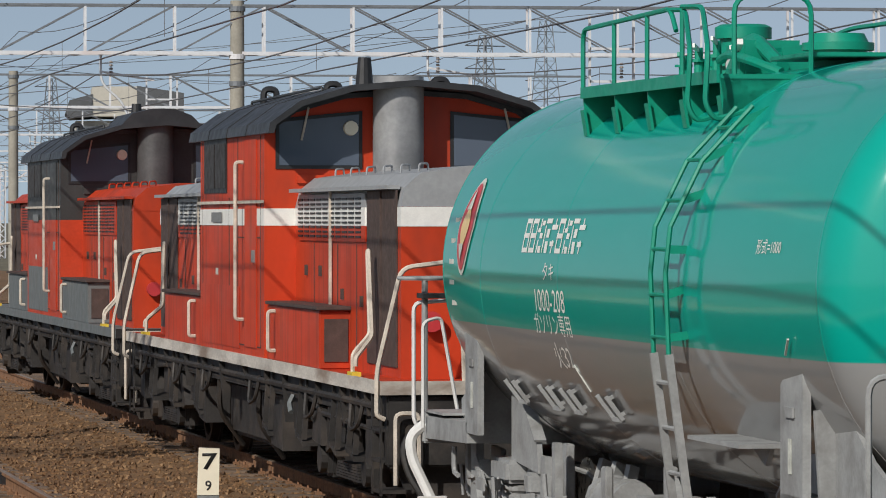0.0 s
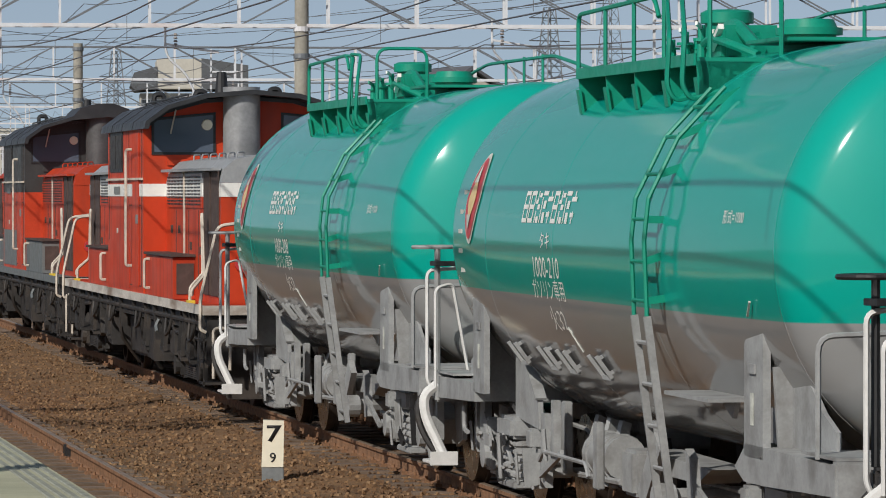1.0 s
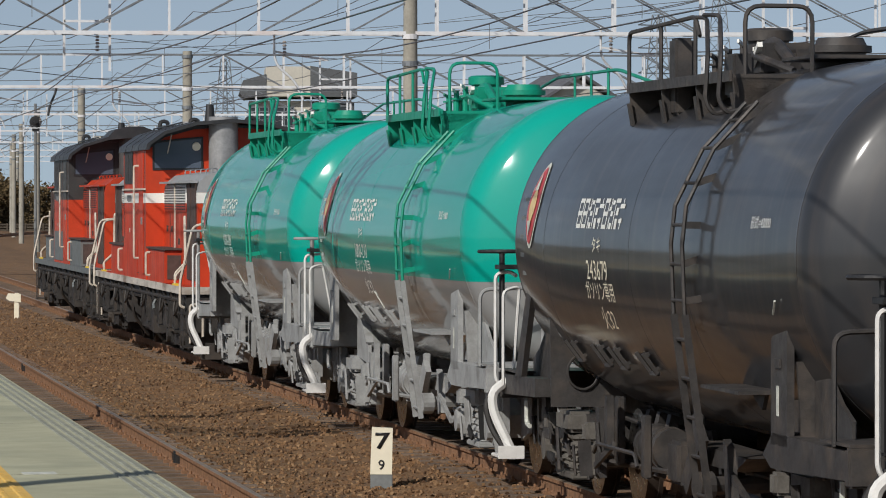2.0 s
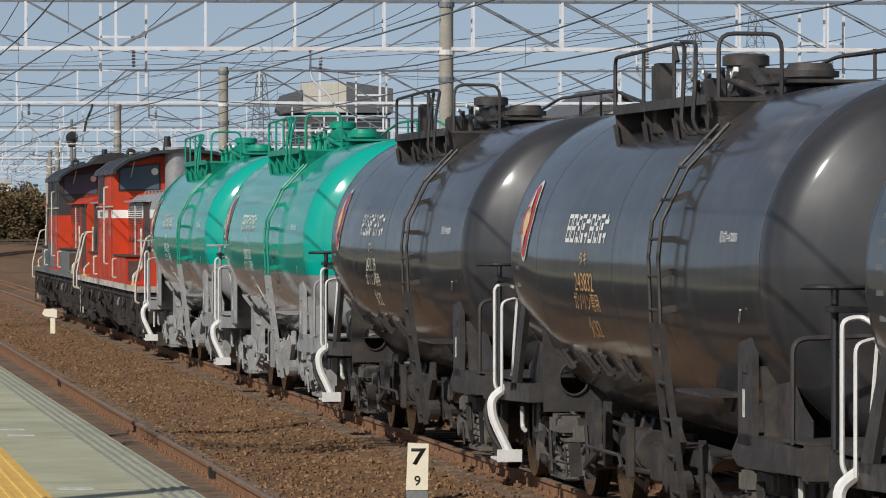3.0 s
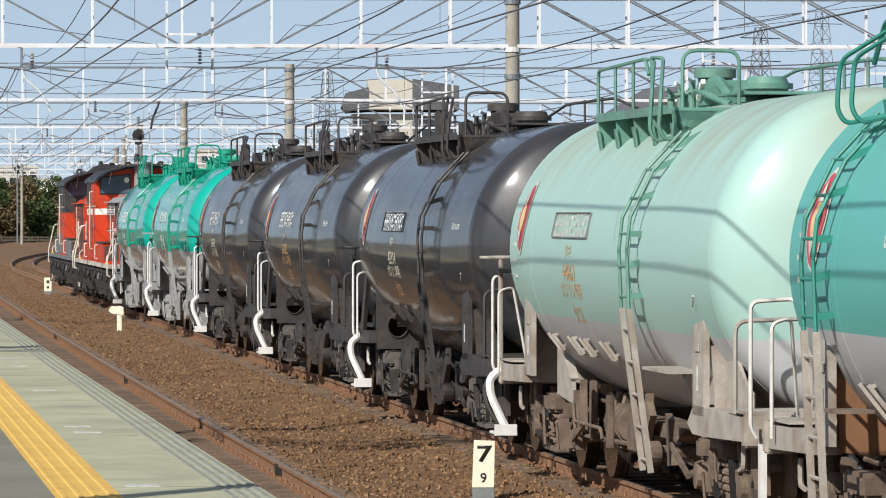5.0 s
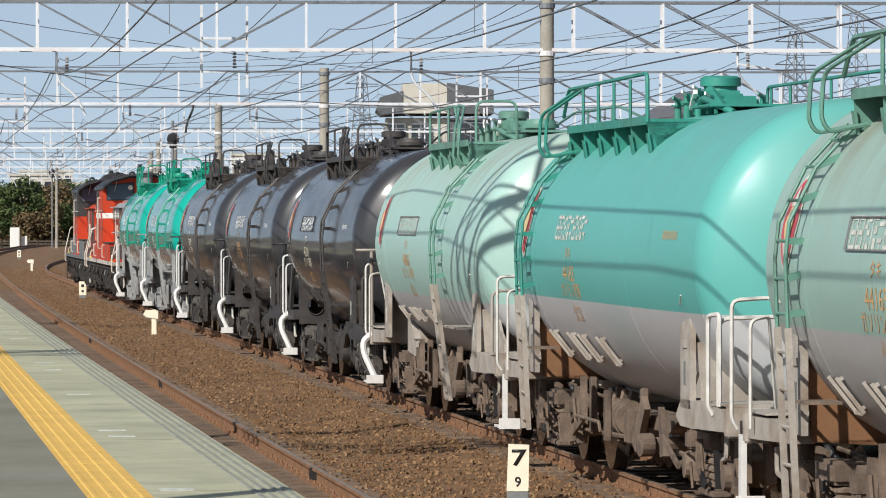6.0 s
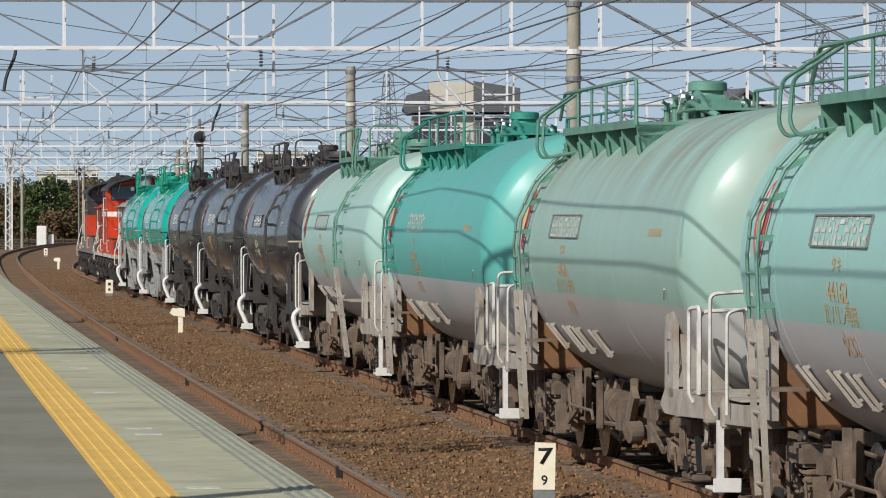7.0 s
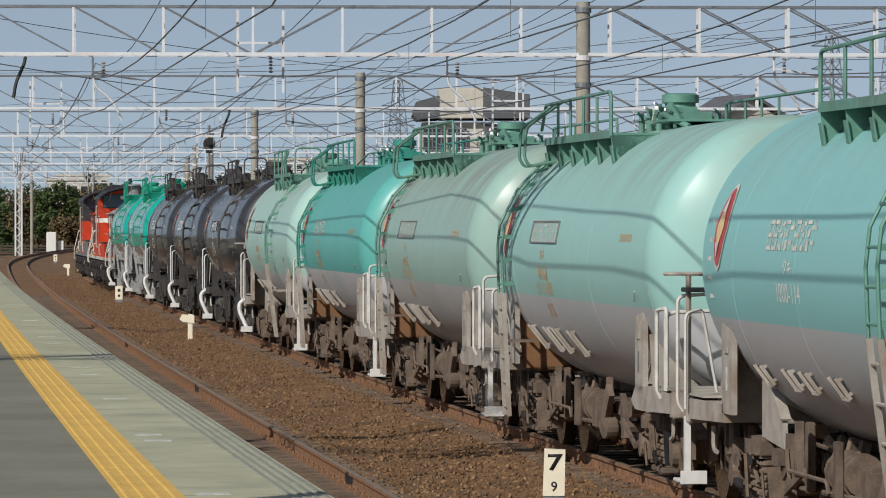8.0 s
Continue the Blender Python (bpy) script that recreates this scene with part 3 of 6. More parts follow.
def make_signal(x, y, z, lamp=False):
    ob = empty("railway_signal", pose(x, y, 0))
    tagged(ob, "black round-backed railway signal on a slim mast", "signal")
    part("mast", tube(B(), [(0, 0, -0.7), (0, 0, z + 0.9)], 0.07, 8), "grey_post", ob)
    head = part("backing_disc", spin(B(), [(-0.04, 0.22), (-0.03, 0.3), (0.03, 0.3), (0.04, 0.22)], 20, "y", (0, -0.14, z)), "black", ob)
    part("hood", tube(B(), [(0, -0.16, z), (0, -0.42, z)], 0.09, 10), "black", head)
    part("lamp_box", box(B(), -0.16, 0.16, -0.1, 0.16, z - 0.45, z - 0.1, 0.02), "black", ob)


# ---- line-side markers ----
def make_kilometre_post():
    ob = empty("distance_post", pose(6.40, 43.1, -0.26, 0, 0, -8))
    tagged(ob, "cream distance post with black figures on a grey foot", "distance post")
    part("foot", box(B(), -0.109, 0.109, -0.03, 0.09, -0.25, 0.165, 0.006), "grey_post", ob, "grey painted concrete foot")
    bm = prism(B(), [(-0.112, 0.165), (0.104, 0.165), (0.112, 0.62), (-0.094, 0.63)], -0.036, 0.09)
    panel = part("panel", bm, "cream", ob, "cream enamelled panel")
    for text, h, z, x, bold in (("7", 0.165, 0.49, 0.006, 1.35), ("9", 0.10, 0.255, 0.0, 1.0)):
        me = lettering(text, h, bold, 0.004 if text == "7" else 0.0015)
        me.materials.clear()
        me.materials.append(M["black"])
        q = new("numeral", me)
        q.parent = panel
        q.matrix_basis = pose(x, -0.0405, z, 90, 0, 0)
        so = q.modifiers.new("thick", "SOLIDIFY")
        so.thickness = 0.003


def make_marker(x, y, kind):
    ob = empty("lineside_marker", pose(x + bend(y), y, -0.24, 0, 0, -8))
    tagged(ob, "small cream lineside marker post with an arrow board" if kind == 1 else "small cream lineside marker with dark figures", "marker post", "lineside markers")
    if kind == 1:
        part("post", box(B(), -0.06, 0.06, -0.05, 0.05, 0, 0.62, 0.01), "cream", ob)
        part("arrow_board", prism(B(), [(-0.26, 0.50), (-0.2, 0.62), (0.1, 0.60), (0.1, 0.40), (-0.18, 0.44)], -0.075, -0.052), "cream", ob)
    else:
        part("panel", box(B(), -0.13, 0.13, -0.05, 0.05, 0.12, 0.6, 0.01), "cream", ob)
        part("foot", box(B(), -0.12, 0.12, -0.05, 0.05, -0.1, 0.118), "grey_post", ob)
        part("figure_bar", box(B(), -0.05, 0.05, -0.058, -0.052, 0.4, 0.5), "black", ob)
        part("figure_bar", box(B(), -0.04, 0.04, -0.058, -0.052, 0.22, 0.3), "black", ob)


# ---- far things ----
def make_tower():
    ob = empty("signal_box", pose(45.2, 350, -0.55, 0, 0, -6))
    tagged(ob, "cream concrete signal box with a dark overhanging flat roof", "building")
    part("wall", box(B(), -3.9, 4.2, -3.5, 4, 0, 11.0), "wall_cream", ob)
    part("annexe", box(B(), 1.0, 4.4, -3.7, 4.2, 0, 10.9), "wall_dark", ob, "dark clad stair tower")
    part("roof", prism(B(), [(-4.7, 11.6), (-4.4, 12.6), (-2.6, 13.1), (-2.6, 11.3), (-4.3, 11.2)], -4.6, 4.6), "wall_dark", ob)
    part("parapet", box(B(), -2.6, 1.0, -4.5, 4.5, 11.3, 13.7, 0.05), "wall_cream", ob)
    part("roof", prism(B(), [(0.9, 11.3), (4.6, 11.3), (4.6, 13.2), (0.9, 13.75)], -4.55, 4.55), "wall_dark", ob)
    for x0, x1, z0, z1 in ((-1.9, -0.4, 8.8, 10.5), (1.4, 4.2, 8.7, 10.6), (-3.8, -2.4, 8.8, 10.5), (-3.4, -1.4, 4.5, 6.4)):
        w = part("window", box(B(), x0, x1, -3.76, -3.72, z0, z1), "window", ob)
        bm = B()
        for a in (x0, (x0 + x1) / 2, x1):
            box(bm, a - 0.05, a + 0.05, -3.82, -3.76, z0, z1)
        for a in (z0, z1):
            box(bm, x0, x1, -3.82, -3.76, a - 0.05, a + 0.05)
        part("frame", bm, "truss_grey", w)


def make_house():
    ob = empty("house", pose(57.2, 300, -0.7, 0, 0, 12))
    tagged(ob, "white gabled house with a grey tiled roof", "house")
    part("wall", prism(B(), [(-3.5, 0), (3.5, 0), (3.5, 9.6), (0, 11.6), (-3.5, 9.6)], -3, 3), "wall_cream", ob)
    for s in (-1, 1):
        part("roof", prism(B(), [(s * 0.0, 11.75), (s * 4.2, 9.35), (s * 4.2, 9.55), (0, 12.0)], -3.6, 3.6), "tile_roof", ob)
    part("window", box(B(), -0.8, 0.8, -3.04, -3.0, 9.2, 10.3), "window", ob)


def make_block(name, x, y, w, h, d, floors, bays, wall="wall_cream"):
    ob = empty(name, pose(x, y, -0.7))
    tagged(ob, "distant pale apartment block with rows of windows", "building")
    part("wall", box(B(), -w / 2, w / 2, 0, d, 0, h), wall, ob)
    part("roof", box(B(), -w / 2 - 0.2, w / 2 + 0.2, -0.2, d + 0.2, h, h + 0.4), "wall_cream", ob)
    for f in range(floors):
        for b in range(bays):
            xx, zz = -w / 2 + (b + 0.5) * w / bays, (f + 0.5) * h / floors
            part("window", box(B(), xx - w / bays * 0.3, xx + w / bays * 0.3, -0.05, -0.01, zz - 0.6, zz + 0.7), "window", ob)


def make_pylon(x, y, h):
    ob = empty("transmission_tower", pose(x, y, -0.7, 0, 0, 25))
    tagged(ob, "distant grey lattice power pylon", "pylon", "pylons")
    w0, w1 = h * 0.09, h * 0.02
    for sx in (-1, 1):
        for sy in (-1, 1):
            part("leg", bar(B(), (sx * w0, sy * w0, 0), (sx * w1, sy * w1, h), 0.16), "truss_grey", ob)
    bm, n = B(), 16
    for k in range(n):
        a, b = w0 + (w1 - w0) * k / n, w0 + (w1 - w0) * (k + 1) / n
        za, zb = h * k / n, h * (k + 1) / n
        for sy in (-1, 1):
            bar(bm, (-a, sy * a, za), (b, sy * b, zb), 0.09)
            bar(bm, (a, sy * a, za), (-b, sy * b, zb), 0.09)
            bar(bm, (-b, sy * b, zb), (b, sy * b, zb), 0.09)
    part("lacing", bm, "truss_grey", ob)
    for z in (0.72, 0.84, 0.95):
        part("cross_arm", bar(bar(B(), (-h * 0.12, 0, h * z), (h * 0.12, 0, h * z), 0.16), (-h * 0.12, 0, h * z), (0, 0, h * z + 1.2), 0.1), "truss_grey", ob)


def make_tree(x, y, h, w, rng, leaf):
    ob = empty("tree", pose(x, y, -0.75))
    tagged(ob, "bushy green tree turning brown beside the railway" if leaf == "leaf_brown" else "bushy dark green tree beside the railway", "tree", "trackside trees")
    bm = tube(B(), [(0, 0, 0), (0.1, 0, h * 0.4), (0.0, 0.1, h * 0.8)], 0.16, 8, 0.05)
    for k in range(6):
        a = rng.uniform(0, 6.3)
        z = h * rng.uniform(0.25, 0.6)
        tube(bm, [(0, 0, z), (math.cos(a) * w * 0.35, math.sin(a) * w * 0.35, z + h * 0.18)], 0.06, 5, 0.02)
    part("trunk", bm, "bark", ob)
    verts, faces = [], []
    lobes = [(rng.uniform(-w, w) * 0.36, rng.uniform(-w, w) * 0.36, h * rng.uniform(0.10, 0.86), rng.uniform(0.18, 0.32) * w) for _ in range(20)]
    for _ in range(5600):
        lx, ly, lz, lr = rng.choice(lobes)
        d = Vector((rng.gauss(0, 1), rng.gauss(0, 1), rng.gauss(0, 1))).normalized() * lr * rng.uniform(0.5, 1.08)
        c = Vector((lx, ly, max(0.3, lz + d.z * 0.85))) + Vector((d.x, d.y, 0))
        u = Vector((rng.gauss(0, 1), rng.gauss(0, 1), rng.gauss(0, 1))).normalized()
        v = u.orthogonal().normalized()
        s = rng.uniform(0.11, 0.24)
        k = len(verts)
        verts += [c + u * s, c + v * s * 0.6, c - u * s, c - v * s * 0.6]
        faces.append((k, k + 1, k + 2, k + 3))
    me = bpy.data.meshes.new("crown")
    me.from_pydata(verts, [], faces)
    me.materials.append(M[leaf])
    cr = new("crown", me)
    cr.parent = ob


def make_far():
    rng = random.Random(21)
    make_tower()
    make_house()
    make_block("apartment_block", 62, 700, 7.5, 13.0, 6, 5, 4)
    make_block("apartment_block", 31, 760, 9.0, 11.0, 6, 4, 5)
    make_block("apartment_block", 24, 640, 6.0, 9.2, 6, 3, 4)
    make_pylon(128, 600, 29)
    make_pylon(205, 900, 45)
    make_pylon(90, 800, 29)
    for x, y, h, w in ((5.5, 430, 6.2, 4.5), (9.5, 470, 7.6, 4.0), (12.8, 440, 6.6, 4.2), (15.2, 432, 7.6, 5.2), (18.2, 445, 7.0, 5.0), (21.6, 452, 7.4, 5.5), (25.5, 448, 6.8, 5.0), (29, 460, 7.2, 5.5), (8, 500, 8.0, 5.0), (33, 455, 5.0, 5.5), (36.5, 470, 4.6, 5.5), (2, 445, 7, 5), (11, 455, 5.4, 5), (16.8, 425, 4.6, 4.6), (20, 430, 5.0, 5), (23.6, 436, 5.6, 5.2), (13.5, 478, 7.6, 5.5), (27.5, 440, 5.2, 5.0), (-2, 440, 6.4, 5.5)):
        make_tree(x, y, h, w, rng, "leaf_brown" if rng.random() < 0.6 else "leaf")
    # a branch that crosses the view beyond the curve
    tr = empty("branch_track")
    tagged(tr, "rusty branch track crossing beyond the curve", "track", kind="structure")
    line = [(-30, 372), (-8, 384), (6, 394), (16, 406), (26, 424), (36, 448)]
    for d in (0.0, 7.0):
        part("rail", tube(B(), arc([(x, y + d, -0.36) for x, y in line], 8, 6), 0.07, 6), "rust", tr)
    part("bed", tube(B(), arc([(x, y + 3.5, -3.0) for x, y in line], 8, 6), 2.45, 16), "ballast", tr)
    for x, y, w, h in ((20.5, 520, 5.0, 6.2), (27.0, 540, 6.0, 7.2), (10, 560, 5, 6.4)):
        make_block("far_house", x, y, w, h, 5, 2, 3, "white_paint")
    # relay cabinets beside the far curve
    for x, y, w, h in ((13.85, 412, 0.9, 2.1), (14.75, 412.6, 0.55, 1.3)):
        ob = tagged(part("relay_cabinet", box(B(), x - w / 2, x + w / 2, y, y + 0.7, -0.75, h - 0.5, 0.05), "white_paint"), "white metal relay cabinet beside the track", "cabinet", "relay cabinets")
    fence = empty("trackside_fence")
    tagged(fence, "low weathered concrete fence below the trackside trees", "fence")
    for k in range(22):
        x = -6 + 1.7 * k
        part("fence_post", box(B(), x - 0.07, x + 0.07, 417.9, 418.1, -0.8, 0.42), "bark", fence)
        for z in (-0.25, 0.02, 0.28):
            part("fence_slat", box(B(), x + 0.08, x + 1.62, 417.96, 418.04, z - 0.08, z + 0.08), "bark", fence)
    make_lattice_leg(8.1, 309, 0.2, 7.5)
    for x, y in ((30.5, 372), (33.6, 385), (37.0, 365)):
        make_lattice_leg(x, y, -0.6, 7.2)
    make_signal(14.9, 215, 6.4)
    make_signal(16.8, 400, 6.6)
    for x, y in ((11.1, 380), (17.0, 395), (9.3, 350)):
        make_pole(x, y, 7.0, 0.13)


make_ground()
make_stones()
make_platform()
make_overhead()
make_kilometre_post()
make_marker(6.6, 106, 1)
make_marker(6.75, 154, 0)
make_marker(6.6, 231, 1)
make_marker(6.4, 300, 0)
make_pole(-3.0, 47.5, 10.3, 0.15)
make_portal(46.1, -6.9, 36.0, -5.0)
make_pole(16.3, 45.1, 7.9)
make_lamp_post(-3.0, 20.0, 7.4)
make_far()
make_track(TRACK_NEAR, "track", bend, heading)
make_track(TRACK_TRAIN, "track", bend_train, heading_train)


# ---- the train ----
SPEED, DRAG, GAIN = 15.938, -0.1154, 0.0248


def along(t, at_start):
    return at_start + SPEED * t + DRAG * t * t / 2 + GAIN * t ** 3 / 6


R_MID, Z_MID, R_END = 1.42, 2.20, 1.37
TOP_Z = R_MID + Z_MID


BARREL, KNUCKLE, TURN = 5.24, 0.33, radians(62)
R_EDGE = R_END - KNUCKLE * (1 - math.cos(TURN))
R_CROWN = R_EDGE / math.cos(TURN)
Y_EDGE = BARREL + KNUCKLE * math.sin(TURN)
Y_TIP = Y_EDGE + R_CROWN * (1 - math.sin(TURN))


def tank_radius(y):
    a = abs(y)
    if a < 3.6:
        return R_MID
    if a < BARREL:
        return R_MID + (R_END - R_MID) * (a - 3.6) / (BARREL - 3.6)
    if a < Y_EDGE:
        return R_END - KNUCKLE * (1 - math.sqrt(1 - ((a - BARREL) / KNUCKLE) ** 2))
    return math.sqrt(max(0.0, R_CROWN ** 2 - (a - Y_TIP + R_CROWN) ** 2))


def tank_lift(y):
    return TOP_Z - tank_radius(min(abs(y), BARREL))


def surface(y, z):
    """The x of the tank's near side at that place."""
    r, c = tank_radius(y), tank_lift(y)
    return -math.sqrt(max(0.0, r * r - (z - c) ** 2))


def wrap(me, y0, z0, proud=0.004):
    """Lay flat lettering on the tank's near side; the reader faces it from the platform."""
    for v in me.vertices:
        y, z = y0 - v.co.x, z0 + v.co.y
        v.co = (surface(y, z) - proud, y, z)


def write(parent, text, y, z, h, spread, material, name="lettering"):
    me = lettering(text, h, spread)
    wrap(me, y, z)
    me.materials.clear()
    me.materials.append(M[material])
    ob = new(name, me)
    ob.parent = parent
    return ob


def bars(parent, y, z, w, h, n, material, name="company_mark"):
    """Blocks where a company's name stands."""
    for k in range(n):
        bm = B()
        a = y + w / 2 - (k + 0.08) * w / n
        b = a - 0.82 * w / n
        m, q = (a + b) / 2, 0.13 * w / n
        shapes = (
            ((0.36, 0.5, a, b), (-0.07, 0.07, a, b), (-0.5, -0.36, a, b), (-0.36, 0.36, a, a - q), (-0.36, 0.36, b + q, b)),
            ((0.18, 0.32, a, b), (-0.5, 0.5, m + q / 2, m - q / 2), (-0.3, -0.16, a - q, b + q)),
            ((0.36, 0.5, a, b), (-0.5, 0.3, a, a - q), (-0.05, 0.2, m, b), (-0.5, -0.16, m, b)),
            ((-0.5, 0.5, a - q, a - 2 * q), (0.1, 0.22, a, m), (0.3, 0.44, m, b), (-0.08, 0.08, m, b), (-0.5, -0.3, m, b)),
        )[(k * 3 + 1) % 4 if k % 5 else 0]
        for z0, z1, a0, b0 in shapes:
            vs = []
            for yy, zz in ((a0, z + z0 * h), (b0, z + z0 * h), (b0, z + z1 * h), (a0, z + z1 * h)):
                vs.append(bm.verts.new((surface(yy, zz) - 0.004, yy, zz)))
            bm.faces.new(vs)
        part(name, bm, material, parent)


def make_tank_car(label, paint, chassis, fitting, rail, lines, mark_material, letter_material, kind, board, set_out=0.25, straight=False):
    """One frameless tank wagon; the front is +y, the near side -x. Kinds differ in ladder, walkway and steps."""
    car = empty("tank_wagon")
    below = "bogie_brown" if chassis == "chassis_dust" else chassis
    tagged(car, label, "tank wagon", "tank wagons")
    ends = [BARREL + KNUCKLE * math.sin(TURN * k / 8) for k in range(1, 9)] + [Y_TIP - R_CROWN * (1 - math.cos((math.pi / 2 - TURN) * k)) for k in (0.8, 0.6, 0.4, 0.2, 0.08)]
    half = [0.0, 1.2, 2.4, 3.6, 4.3, BARREL] + ends
    prof = [(-Y_TIP, 0.02)] + [(-y, tank_radius(y)) for y in half[:0:-1]] + [(y, tank_radius(y)) for y in half] + [(Y_TIP, 0.02)]
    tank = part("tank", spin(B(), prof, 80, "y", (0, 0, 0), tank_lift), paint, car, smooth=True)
    for y in (-BARREL, BARREL, -2.0, 1.0 if kind != "B" else 0.0, 3.6):
        r, c = tank_radius(y), tank_lift(y)
        part("weld_seam", spin(B(), [(y - 0.02, r + 0.0005), (y - 0.012, r + 0.002), (y + 0.012, r + 0.002), (y + 0.02, r + 0.0005)], 80, "y", (0, 0, 0), lambda s: c), paint, tank)
    # walkway along the near shoulder, on brackets
    ya, yb, ly = (-1.0, 3.75, 3.95) if kind == "C" else (-1.85, 1.92, -2.3)
    deck, xo, xi = 3.50, -1.02, -0.42
    hand = deck + (0.44 if kind == "C" else 0.50)
    part("walkway", box(B(), xo, xi, ya, yb, deck, deck + 0.035, 0.006), fitting, car)
    part("walkway_edge", box(B(), xo - 0.02, xo, ya, yb, deck - 0.02, deck + 0.06), fitting, car)
    bays = {"A": 4, "B": 3, "C": 5}[kind]
    posts = [ya + (yb - ya) * k / bays for k in range(bays + 1)]
    for y in posts:
        part("bracket", prism(B(), [(xo, deck), (xo + 0.01, deck - 0.12), (-0.98, Z_MID + math.sqrt(R_MID ** 2 - 0.98 ** 2) - 0.01), (-0.70, Z_MID + math.sqrt(R_MID ** 2 - 0.70 ** 2) - 0.01), (-0.62, deck)], y - 0.012, y + 0.012), fitting, car)
        part("bracket_flange", bar(B(), (xo, y, deck - 0.10), (-0.99, y, Z_MID + math.sqrt(R_MID ** 2 - 0.99 ** 2)), 0.10, 0.02), fitting, car)
    # deep end plate that carries the walkway's rear end down to the tank
    arc_ = [(x, Z_MID + math.sqrt(R_MID ** 2 - x * x) - 0.01) for x in (-0.92, -0.82, -0.72, -0.62, -0.52, -0.42)]
    part("end_plate", prism(B(), [(xo, deck), (xo + 0.02, deck - 0.10)] + arc_ + [(xi, deck)], ya - 0.012, ya + 0.012), fitting, car)
    part("cross_deck", box(B(), xi, 0.75, ya + 0.05, ya + 1.0, TOP_Z + 0.03, TOP_Z + 0.06, 0.006), fitting, car)
    if kind == "C":
        part("railing", tube(B(), arc([(xo, ya, deck), (xo, ya, hand + 0.02), (xo, yb, hand), (xo, yb + 0.35, hand - 0.28)], 0.1), 0.02), fitting, car)
        part("railing", tube(B(), arc([(0.85, -3.2, TOP_Z), (0.85, -3.2, hand), (0.85, 2.6, hand), (0.85, 2.6, TOP_Z)], 0.1), 0.018), fitting, car)
    else:
        part("railing", tube(B(), arc([(xo, yb, deck), (xo, yb, hand - 0.03), (xo, -0.6, hand), (xo, -0.75, hand - 0.15)], 0.1), 0.017), fitting, car)
        part("railing", tube(B(), arc([(xo + 0.10, ya + 0.02, deck), (xo + 0.10, ya + 0.02, hand + 0.03), (xi, ya + 0.02, hand + 0.03), (xi, ya + 0.02, deck)], 0.12), 0.017), fitting, car)
        part("railing", tube(B(), arc([(0.85, ya - 2.15, TOP_Z - 0.35), (0.85, ya - 2.15, hand - 0.25), (0.85, ya, hand - 0.03), (0.85, 1.6, hand - 0.02), (0.85, 4.0, hand - 0.22), (0.85, 4.0, TOP_Z - 0.35)], 0.25), 0.018), fitting, car)
    for y in posts[1:-1]:
        part("railing_post", tube(B(), [(xo, y, deck), (xo, y, hand - 0.01)], 0.016), fitting, car)
        part("railing_post", tube(B(), [(0.85, y - 0.4, TOP_Z - 0.3), (0.85, y - 0.4, hand)], 0.015), fitting, car)
    # hoops at the ladder head
    f = 1 if kind != "C" else -1
    hy = ly + (0.42 if kind != "C" else 0.05) * f
    out = 0.16 if kind != "C" else 0.26
    for d in (-0.22, 0.22):
        part("ladder_hoop", tube(B(), arc([(xo + 0.10, hy + d, 3.30), (xo - out + 0.06, hy + d, 3.24), (xo - out, hy + d, 3.34), (xo - out + 0.02, hy + d, deck + 0.18), (xo + 0.02, hy + d + 0.75 * f, hand - 0.02), (xo, hy + d + 1.2 * f, hand)], 0.11), 0.0175), fitting, car)
    # manhole, valves
    my = 0.7 if kind == "C" else 1.35
    man = part("manhole", spin(B(), [(TOP_Z - 0.06, 0.30), (TOP_Z + 0.07, 0.30), (TOP_Z + 0.07, 0.34), (TOP_Z + 0.11, 0.34), (TOP_Z + 0.11, 0.20), (TOP_Z + 0.22, 0.165), (TOP_Z + 0.27, 0.165), (TOP_Z + 0.27, 0.20), (TOP_Z + 0.35, 0.20), (TOP_Z + 0.37, 0.16)], 24, "z", (0, my, 0)), fitting, car, smooth=True)
    bolt = None
    for k in range(12):
        a = k * math.pi / 6
        if bolt is None:
            bolt = q = part("bolt", tube(B(), [(0, 0, 0), (0, 0, 0.11)], 0.018), fitting, man)
        else:
            q = bolt.copy()
            scene.collection.objects.link(q)
        q.location = (0.32 * math.cos(a), my + 0.32 * math.sin(a), TOP_Z + 0.04)
    # small pipes, stop cocks and levers beside the manhole
    for k, (dx, dy, h) in enumerate(((-0.36, -0.15, 0.20), (-0.40, 0.12, 0.15), (-0.30, -0.42, 0.24), (0.38, -0.2, 0.18), (-0.22, -0.62, 0.17))):
        cock = part("stop_cock", spin(B(), [(TOP_Z - 0.12, 0.035), (TOP_Z + h * 0.5, 0.035), (TOP_Z + h * 0.5, 0.065), (TOP_Z + h * 0.6, 0.065), (TOP_Z + h * 0.6, 0.03), (TOP_Z + h, 0.03)], 10, "z", (dx, my + dy, 0)), fitting, car)
        part("cock_lever", bar(B(), (dx, my + dy, TOP_Z + h - 0.02), (dx - 0.08, my + dy - 0.16, TOP_Z + h + 0.01), 0.018, 0.03), fitting if k % 2 else "white_paint", cock)
    part("vapour_pipe", tube(B(), arc([(-0.30, my - 0.5, TOP_Z + 0.10), (-0.34, my - 0.9, TOP_Z + 0.13), (-0.34, my - 1.5, TOP_Z + 0.06), (-0.20, my - 1.7, TOP_Z - 0.02)], 0.15), 0.032, 8), fitting, car)
    part("valve_box", box(B(), -0.3, 0.15, 0.3, 0.72, TOP_Z - 0.04, TOP_Z + 0.22, 0.03), fitting, car)
    part("valve_box", box(B(), -0.12, 0.25, 0.0, 0.26, TOP_Z - 0.04, TOP_Z + 0.16, 0.03), fitting, car)
